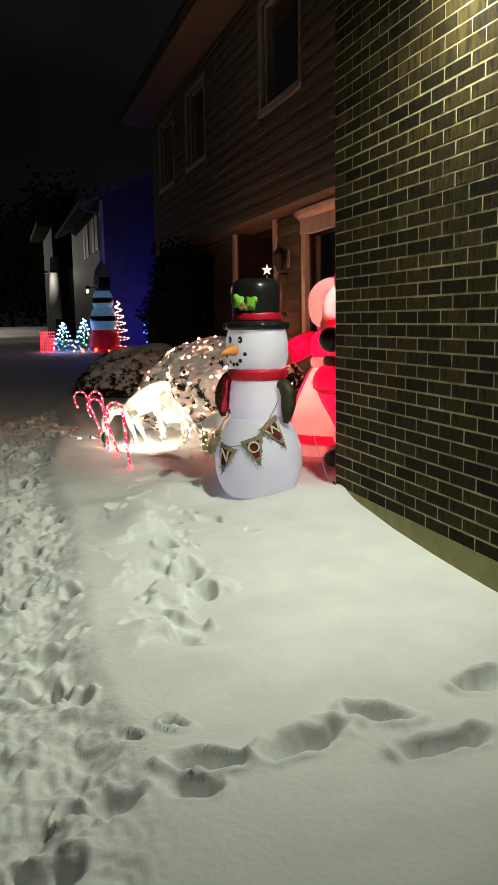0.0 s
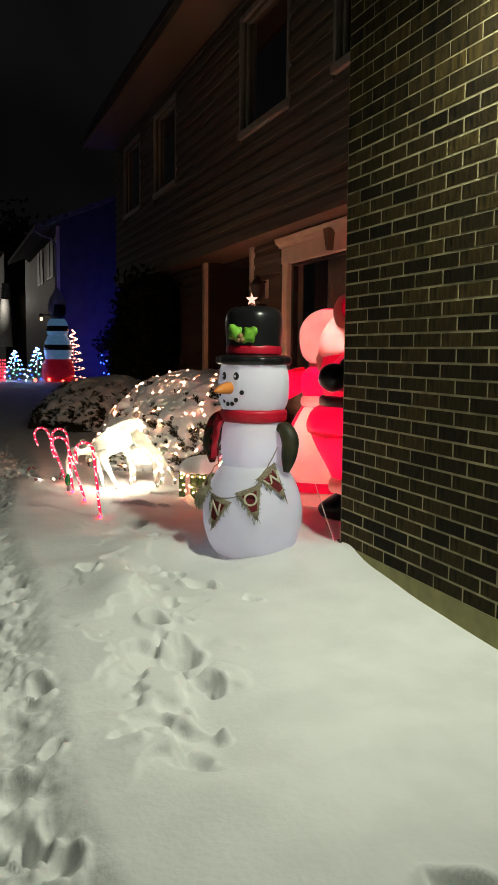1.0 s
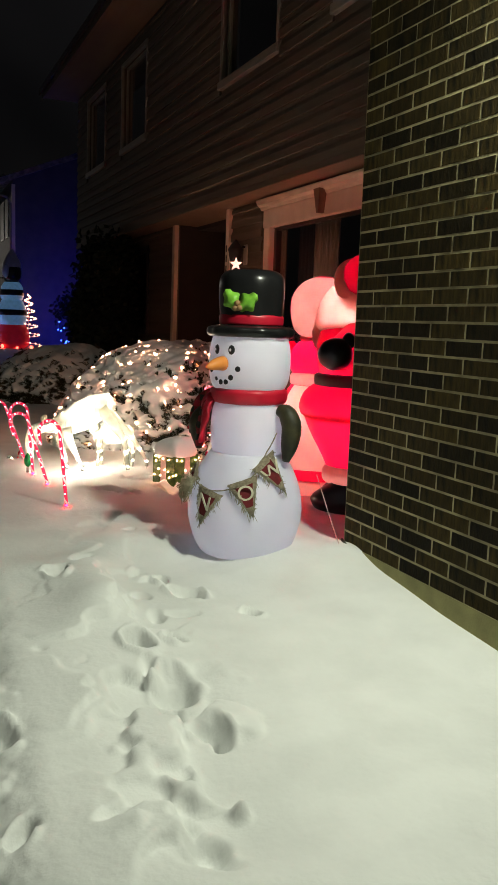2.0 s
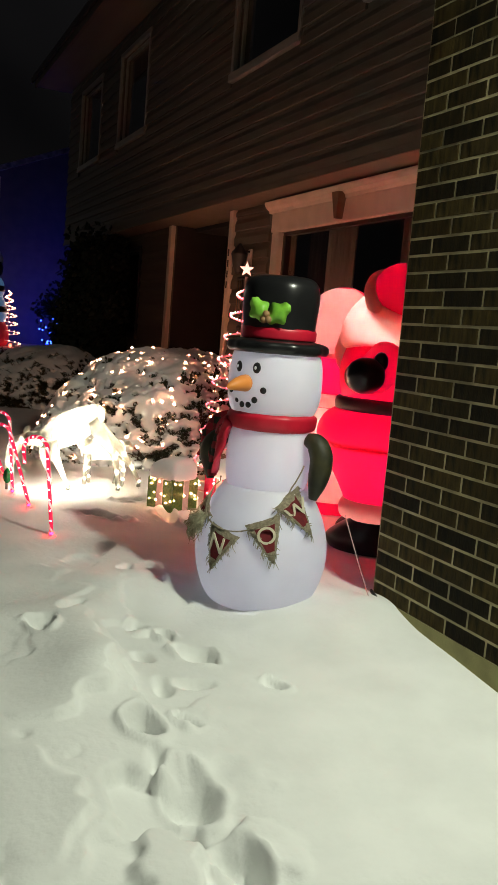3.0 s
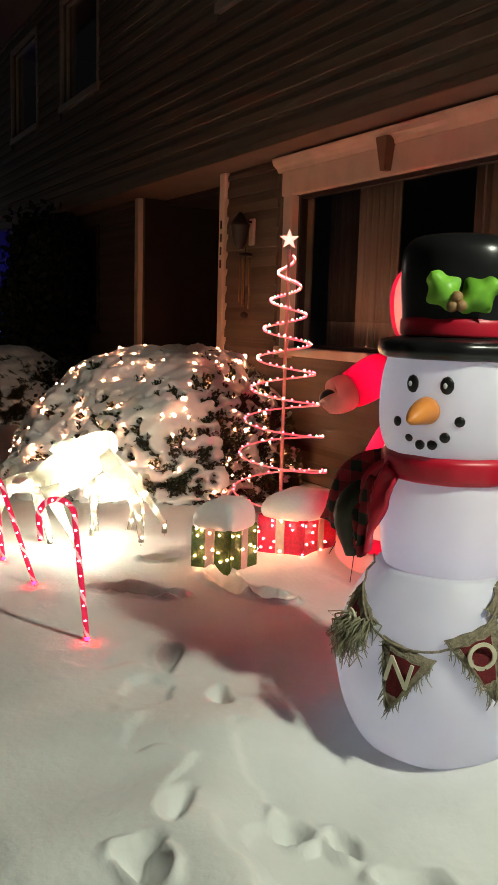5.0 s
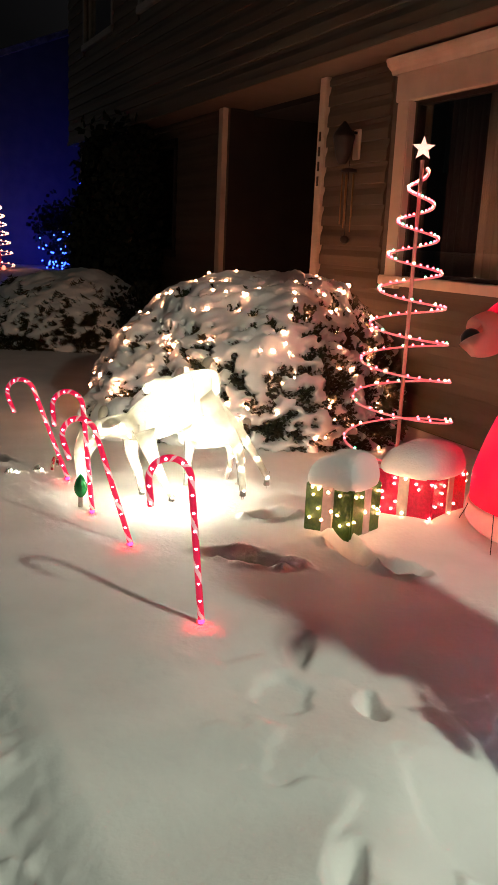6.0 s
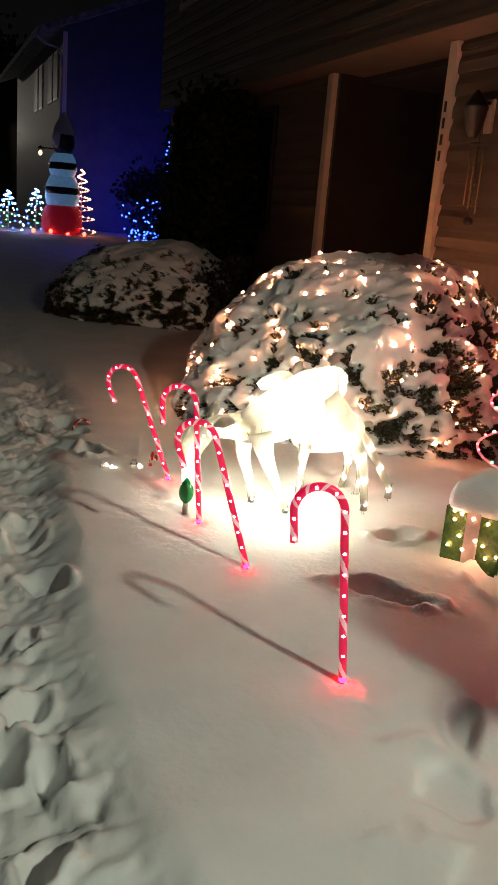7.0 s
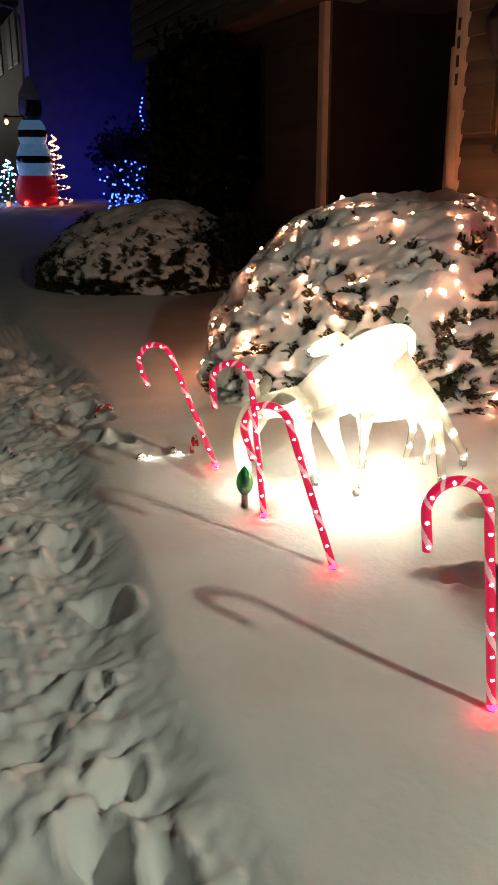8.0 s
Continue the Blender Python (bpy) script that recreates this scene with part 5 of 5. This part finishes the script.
# ---- leafy tree and shrubs by the house ----
def leafy(name, place, crown, r, h, seed, label, n, leaf=0.09, trunk=0.06, mat=HEDGE):
    t = thing(name, place, label, "tree" if trunk > 0.05 else "shrub")
    rnd = random.Random(seed)
    bm = bmesh.new()
    sweep(bm, [(0, 0, -0.1), (0.02, 0.01, crown * 0.6), (0, 0.03, crown + h * 0.3)], [trunk, trunk * 0.8, trunk * 0.35], 10)
    for k in range(7):
        a = k * 2.4
        z = crown * (0.7 + 0.08 * k)
        sweep(bm, [(0, 0, z), (0.4 * r * math.cos(a), 0.4 * r * math.sin(a), z + 0.25 * h), (0.75 * r * math.cos(a), 0.75 * r * math.sin(a), z + 0.45 * h)], [trunk * 0.5, trunk * 0.3, trunk * 0.1], 6)
    part("trunk", bm, BARK, t)
    verts, faces = [], []
    centres = [Vector((rnd.uniform(-1, 1) * r * 0.75, rnd.uniform(-1, 1) * r * 0.75, crown + h * rnd.uniform(0.1, 0.9))) for _ in range(26)]
    for k in range(n):
        c = rnd.choice(centres)
        p = c + Vector((rnd.gauss(0, 1) * r * 0.24, rnd.gauss(0, 1) * r * 0.24, rnd.gauss(0, 1) * h * 0.13))
        u = Vector((rnd.uniform(-1, 1), rnd.uniform(-1, 1), rnd.uniform(-1, 1))).normalized() * leaf
        v = u.orthogonal().normalized() * leaf * 0.4
        q = len(verts)
        verts += [p - u * 0.5, p + v, p + u * 0.5, p - v]
        faces.append((q, q + 1, q + 2, q + 3))
    me = bpy.data.meshes.new("crown")
    me.from_pydata([tuple(v) for v in verts], [], faces)
    me.materials.append(mat)
    cr = part("crown", me, mat, t)
    return t, centres


leafy("evergreen_shrub", (3.42, 16.3, 0.05), 0.35, 0.48, 2.1, 3, "tall dark evergreen shrub in front of the window", 16000, 0.13, 0.045)
leafy("evergreen_shrub", (3.25, 14.9, 0.0), 0.15, 0.42, 0.6, 4, "low dark shrub beside the entrance", 1500, 0.08, 0.03)
blue_bush, bc = leafy("evergreen_shrub", (5.0, 24.2, 0.2), 0.2, 0.95, 1.5, 6, "evergreen shrub strung with blue lights", 3500, 0.12, 0.04, LEAF)
blue_string = thing("string_lights", (5.0, 24.2, 0.2), "string of blue lights over the shrub", "string lights")
rnd = random.Random(4)
bb = bulb_mesh("blue_light", 0.021, BULB_BLUE)
bulbs(blue_string, bb, [(rnd.gauss(0, 0.5), rnd.gauss(-0.5, 0.25), rnd.uniform(0.3, 1.0) + 0.35 * rnd.random()) for _ in range(110)] + [(rnd.uniform(-1.0, 0.9), rnd.gauss(-0.75, 0.12), rnd.uniform(0.15, 0.55)) for _ in range(110)])
drop_string = thing("hanging_light_string", (5.05, 24.0, 0.2), "hanging string of blue lights", "string lights")
bulbs(drop_string, bb, [(-0.15 + 0.03 * math.sin(k), 0.0, 1.2 + 0.085 * k) for k in range(15)] + [(0.16 + 0.02 * math.cos(k), 0.1, 1.5 + 0.09 * k) for k in range(9)])
bm = bmesh.new()
sweep(bm, [(-0.15, 0, 0.0), (-0.15, 0, 2.6)], 0.006, 6)
sweep(bm, [(0.16, 0.1, 0.0), (0.16, 0.1, 2.5)], 0.006, 6)
part("wire", bm, BLACKWIRE, drop_string)

# ---- neighbour's house ----
NY, NX = 30.3, 3.62
nh = thing("neighbour_house", (NX, NY, 0.3), "two storey neighbouring house with snowy roof edge", "house")
bm = bmesh.new()
rings(bm, [[(0, y, -0.6), (0, y, 5.35), (3.7, y, 6.9), (7.4, y, 5.35), (7.4, y, -0.6)] for y in (0.0, 12.0)])
part("wall", bm, NBLUE, nh, smooth=False)
bm = bmesh.new()
rings(bm, [[(-0.75, y, 5.18), (3.7, y, 7.03), (8.1, y, 5.2), (8.1, y, 5.06), (3.7, y, 6.88), (-0.75, y, 5.02)] for y in (-0.35, 12.4)])
part("roof", bm, material("frosted_shingle", (0.24, 0.24, 0.26), 0.9, second=(0.10, 0.10, 0.11), scale=6), nh, "snow-dusted roof", smooth=False)
part("corner_board", box(-0.03, 0.08, -0.03, 0.08, -0.3, 5.2), TRIM, nh, smooth=False)
bm = bmesh.new()
sweep(bm, smooth_profile([(-0.72, 0.0, 5.0), (-0.5, 0.0, 4.85), (-0.06, 0.02, 4.6), (-0.06, 0.02, 3.0), (-0.06, 0.02, 0.2)], 3), 0.035, 8)
part("downspout", bm, WHITEFRAME, nh)
for y in (0.9, 2.0, 4.2, 5.3):
    w = part("window", box(-0.03, 0.02, y, y + 0.9, 3.6, 4.9, 0.01), WHITEFRAME, nh, "dark upstairs window", smooth=False)
    part("pane", box(-0.036, -0.031, y + 0.06, y + 0.84, 3.66, 4.84), DARKFRAME, w, smooth=False)
pl = thing("wall_lantern", (NX - 0.45, NY + 1.1, 2.45), "lit warm wall lantern on the neighbouring house", "lamp")
part("globe", blob(bmesh.new(), (0, 0, -0.02), (0.055, 0.055, 0.075)), glow("lantern_glow", (1.0, 0.62, 0.28), 3.5), pl)
part("bracket", box(0.05, 0.46, -0.02, 0.02, 0.1, 0.14), DARKFRAME, pl)
part("cap", lathe([(0.1, 0.09), (0.06, 0.14), (0.01, 0.18)], 12), DARKFRAME, pl)

# neighbour's decorations
ns = thing("inflatable_snowman", (3.30, 28.0, 0.36), "tall pale blue inflatable snowman with dark bands", "inflatable snowman")
part("base", lathe(smooth_profile([(0.45, 0.0), (0.62, 0.15), (0.60, 0.5), (0.48, 0.72)]), 28), FAR_RED, ns, "red base")
part("belly", lathe(smooth_profile([(0.44, 0.66), (0.52, 0.9), (0.50, 1.2), (0.38, 1.45)]), 28), ICEBLUE, ns)
part("torso", lathe(smooth_profile([(0.34, 1.42), (0.42, 1.62), (0.38, 1.85), (0.28, 2.0)]), 28), ICEBLUE, ns)
part("band", lathe([(0.515, 1.0), (0.535, 1.02), (0.535, 1.16), (0.51, 1.18)], 28), FABRIC_BLACK, ns)
part("band", lathe([(0.41, 1.60), (0.435, 1.62), (0.425, 1.76), (0.40, 1.78)], 28), FABRIC_BLACK, ns)
part("head", lathe(smooth_profile([(0.22, 2.0), (0.32, 2.15), (0.33, 2.35), (0.25, 2.5)]), 28), FABRIC_BLACK, ns)
part("face", blob(bmesh.new(), (-0.22, -0.2, 2.32), (0.16, 0.12, 0.22)), FABRIC_WHITE, ns)
part("hat", lathe(smooth_profile([(0.33, 2.45), (0.3, 2.6), (0.14, 2.85), (0.02, 3.0)]), 24), FABRIC_WHITE, ns)
ns.scale = (0.82, 0.82, 0.98)
warm_far = [bulb_mesh("far_bulb", 0.022, glow("far_warm_bulb", (1.0, 0.45, 0.25), 7))]
ice_far = [bulb_mesh("far_bulb", 0.022, BULB_ICE), bulb_mesh("far_bulb", 0.022, BULB_ICE), bulb_mesh("far_bulb", 0.024, BULB_BLUE), bulb_mesh("far_bulb", 0.02, BULB_GREEN)]
red_far = [bulb_mesh("far_bulb", 0.020, BULB_RED)]
spiral_tree((3.78, 28.0, 0.36), 1.65, 0.34, 6.5, 110, warm_far, CANE_WHITE, "spiral tree of warm lights in a front garden", False, 0.01)
for x, y, hh in ((1.98, 28.0, 1.0), (2.68, 28.2, 1.1)):
    spiral_tree((x, y, 0.34), hh, 0.33, 6.5, 70, ice_far, BLACKWIRE, "small cone tree of icy blue lights", False, 0.006)
lat = thing("lit_fence", (1.50, 28.2, 0.34), "low lattice fence outlined in red lights", "fence")
for k in range(7):
    bm = bmesh.new()
    sweep(bm, [(-0.22 + 0.07 * k, 0, 0.0), (-0.22 + 0.07 * k, 0, 0.78 - 0.03 * k)], 0.012, 6)
    part("post", bm, FABRIC_RED, lat)
    bulbs(lat, red_far[0], [(-0.22 + 0.07 * k, -0.02, 0.08 + 0.1 * j) for j in range(7)])
for k in range(4):
    o = thing("ground_light", (2.55 + 0.42 * k, 27.6, ground_at(2.55 + 0.42 * k, 27.6)), "small red ground light in the snow", "light", "red ground lights")
    part("lens", blob(bmesh.new(), (0, 0, 0.06), (0.05, 0.05, 0.06)), glow("ground_red", (1.0, 0.10, 0.06), 6), o)
    part("spike", box(-0.01, 0.01, -0.01, 0.01, -0.1, 0.03), BLACKWIRE, o)
spot_holder = thing("blue_spotlight", (5.4, 27.15, ground_at(5.4, 27.15) - 0.02), "blue garden spotlight shining on the wall", "lamp")
part("housing", lathe([(0.06, 0.0), (0.07, 0.05), (0.08, 0.14), (0.075, 0.15)], 16), BLACKWIRE, spot_holder)

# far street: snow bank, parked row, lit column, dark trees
bm = bmesh.new()
blob(bm, (-6, 75, 0.1), (16, 3.0, 0.95), 4, 0.25)
tagged(new("snow_bank", mesh_of("snow_bank", bm, SNOW)), "ploughed bank of snow across the street", "snow bank", "", "structure")
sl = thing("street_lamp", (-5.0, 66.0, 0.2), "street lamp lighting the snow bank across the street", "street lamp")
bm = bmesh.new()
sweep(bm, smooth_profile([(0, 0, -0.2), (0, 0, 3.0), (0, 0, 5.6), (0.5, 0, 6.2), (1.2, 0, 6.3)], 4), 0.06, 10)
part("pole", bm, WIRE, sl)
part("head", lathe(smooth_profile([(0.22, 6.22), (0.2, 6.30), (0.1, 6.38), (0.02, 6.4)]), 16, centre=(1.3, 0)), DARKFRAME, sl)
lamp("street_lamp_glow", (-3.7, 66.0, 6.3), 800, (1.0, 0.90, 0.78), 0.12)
WHITE_COLUMN = material("white_column", (0.82, 0.80, 0.76), 0.6)
far = thing("far_house", (2.2, 46, 0.3), "distant dark house with one lit white corner column", "house")
# wall takes the shade brown too, so the column lamp leaves it dark
part("wall", box(0.75, 9, 0.4, 9, -0.5, 6.0), SHADE_BROWN, far, smooth=False)
part("roof", box(0.0, 9.5, -0.2, 9.5, 6.0, 6.3), SHINGLE, far, smooth=False)
bm = bmesh.new()
sweep(bm, [(0.70, 0, 1.2), (0.74, 0, 2.6), (0.78, 0, 4.4)], [0.36, 0.30, 0.20], 12)
part("column", bm, WHITE_COLUMN, far, "lit white column")
lamp("column_lamp_glow", (2.45, 45.2, 3.7), 22, (1.0, 0.93, 0.8), 0.1)
fl = thing("wall_lantern", (2.45, 45.2, 3.75), "small lantern lighting the column", "lamp")
part("hood", lathe([(0.12, 0.08), (0.09, 0.14), (0.02, 0.18)], 12), DARKFRAME, fl)
part("arm", box(-0.02, 0.6, -0.02, 0.9, 0.14, 0.18), DARKFRAME, fl)
for k, (x, y, cr, r, h, n) in enumerate(((-9, 60, 2.0, 3.6, 7.5, 2600), (-3.5, 66, 2.2, 3.4, 8.5, 2600), (1.0, 62, 2.0, 3.0, 7.2, 2200), (5.5, 70, 2.5, 3.6, 9, 2600), (-14, 64, 2.0, 4.0, 9, 2400))):
    leafy("tree", (x * 1.35, y + 28, 0.3), cr, r * 1.3, h * 1.35, 30 + k, "dark evergreen tree against the night sky", n, 0.7, 0.22)

# ---- floodlight on the brick wall ----
fd = thing("floodlight", (2.49, 4.00, 3.46), "outdoor floodlight on an arm fixed to the brick wall", "lamp")
part("plate", box(-0.03, 0.0, -0.06, 0.06, -0.06, 0.06, 0.005), DARKFRAME, fd, smooth=False)
part("arm", box(-0.12, -0.03, -0.015, 0.015, 0.0, 0.03), DARKFRAME, fd, smooth=False)
part("hood", lathe(smooth_profile([(0.105, 0.03), (0.10, 0.06), (0.06, 0.10), (0.01, 0.11)]), 20, centre=(-0.17, 0)), DARKFRAME, fd)

# ---- sconce and wind chime by the entrance ----
sc = thing("wall_lantern", (LOX - 0.03, 11.22, 2.16), "unlit dark wall lantern on the siding", "lamp")
part("back_plate", box(-0.02, 0.0, -0.05, 0.05, -0.12, 0.12, 0.006), TRIM, sc, smooth=False)
part("arm", box(-0.14, -0.02, -0.012, 0.012, 0.08, 0.10), DARKFRAME, sc, smooth=False)
part("body", lathe(smooth_profile([(0.03, -0.16), (0.06, -0.10), (0.085, 0.02), (0.09, 0.06), (0.05, 0.12), (0.01, 0.17)]), 12, centre=(-0.14, 0)), DARKFRAME, sc)
wc = thing("wind_chime", (LOX - 0.12, 11.19, 1.98), "hanging wind chime of thin tubes with a dark disc", "wind chime")
for k in range(5):
    a = 2 * math.pi * k / 5
    bm = bmesh.new()
    sweep(bm, [(0.05 * math.cos(a), 0.05 * math.sin(a), -0.06), (0.05 * math.cos(a), 0.05 * math.sin(a), -0.40 - 0.03 * k)], 0.0055, 8)
    part("tube", bm, BERRY, wc)
part("top_disc", lathe([(0.065, -0.04), (0.065, -0.02), (0.02, -0.01)], 16), DARKFRAME, wc)
bm = bmesh.new()
sweep(bm, [(0, 0, 0.05), (0, 0, -0.58)], 0.003, 5)
part("cord", bm, BLACKWIRE, wc)
part("wind_disc", blob(bmesh.new(), (0, 0, -0.58), (0.04, 0.04, 0.035)), DARKFRAME, wc)

# ---- bricks: singles where the walk passes nearest, the rest joined ----
CO, LEN, JOINT = 0.0845, 0.287, 0.010


def brick_mesh(length):
    bm = box(-0.008, 0.03, 0, length - JOINT, 0, CO - JOINT, 0)
    bmesh.ops.bevel(bm, geom=[e for e in bm.edges if all(v.co.x < 0 for v in e.verts)], offset=0.003, segments=1, affect="EDGES")
    return mesh_of("brick", bm, BRICK, smooth=False)


FIRST = (0.327, 0.190)
full, corner = brick_mesh(LEN), [brick_mesh(q) for q in FIRST]
rest = bmesh.new()
rnd = random.Random(2)
rows_n = int(5.62 / CO)
for r in range(rows_n):
    z = 0.0365 + r * CO
    y = BY
    k = 0
    while y > -2.0:
        ln = FIRST[r % 2] if k == 0 else LEN
        y -= ln
        push = rnd.uniform(-0.0008, 0.0003)
        if y > 3.35 and z < 2.72 and len(brick_wall.children) < 300:
            o = new("brick", full if k else corner[r % 2])
            o.parent, o.location = brick_wall, (BX + push, y + JOINT, z)
        else:
            add_box(rest, BX - 0.008 + push, BX + 0.03, y + JOINT, y + ln, z, z + CO - JOINT)
        k += 1
    # return face round the corner
    x = BX - 0.008
    k = 0
    while x < 3.5:
        ln = 0.095 if (k == 0 and r % 2 == 0) else LEN
        add_box(rest, x + (JOINT if k else 0.031), x + ln, BY - 0.03, BY + 0.006, z, z + CO - JOINT)
        x += ln
        k += 1
rb = part("bricks_beyond", rest, material("brown_brick_joined", (0.046, 0.031, 0.008), 0.85, second=(0.010, 0.0075, 0.0025), scale=9.0, bump=0.5, bump_scale=70, vary=0.75, island=True, spec=0.15, stretch=(1, 2.5, 0.5)), brick_wall, smooth=False)
tagged(rb, kind="stuff")
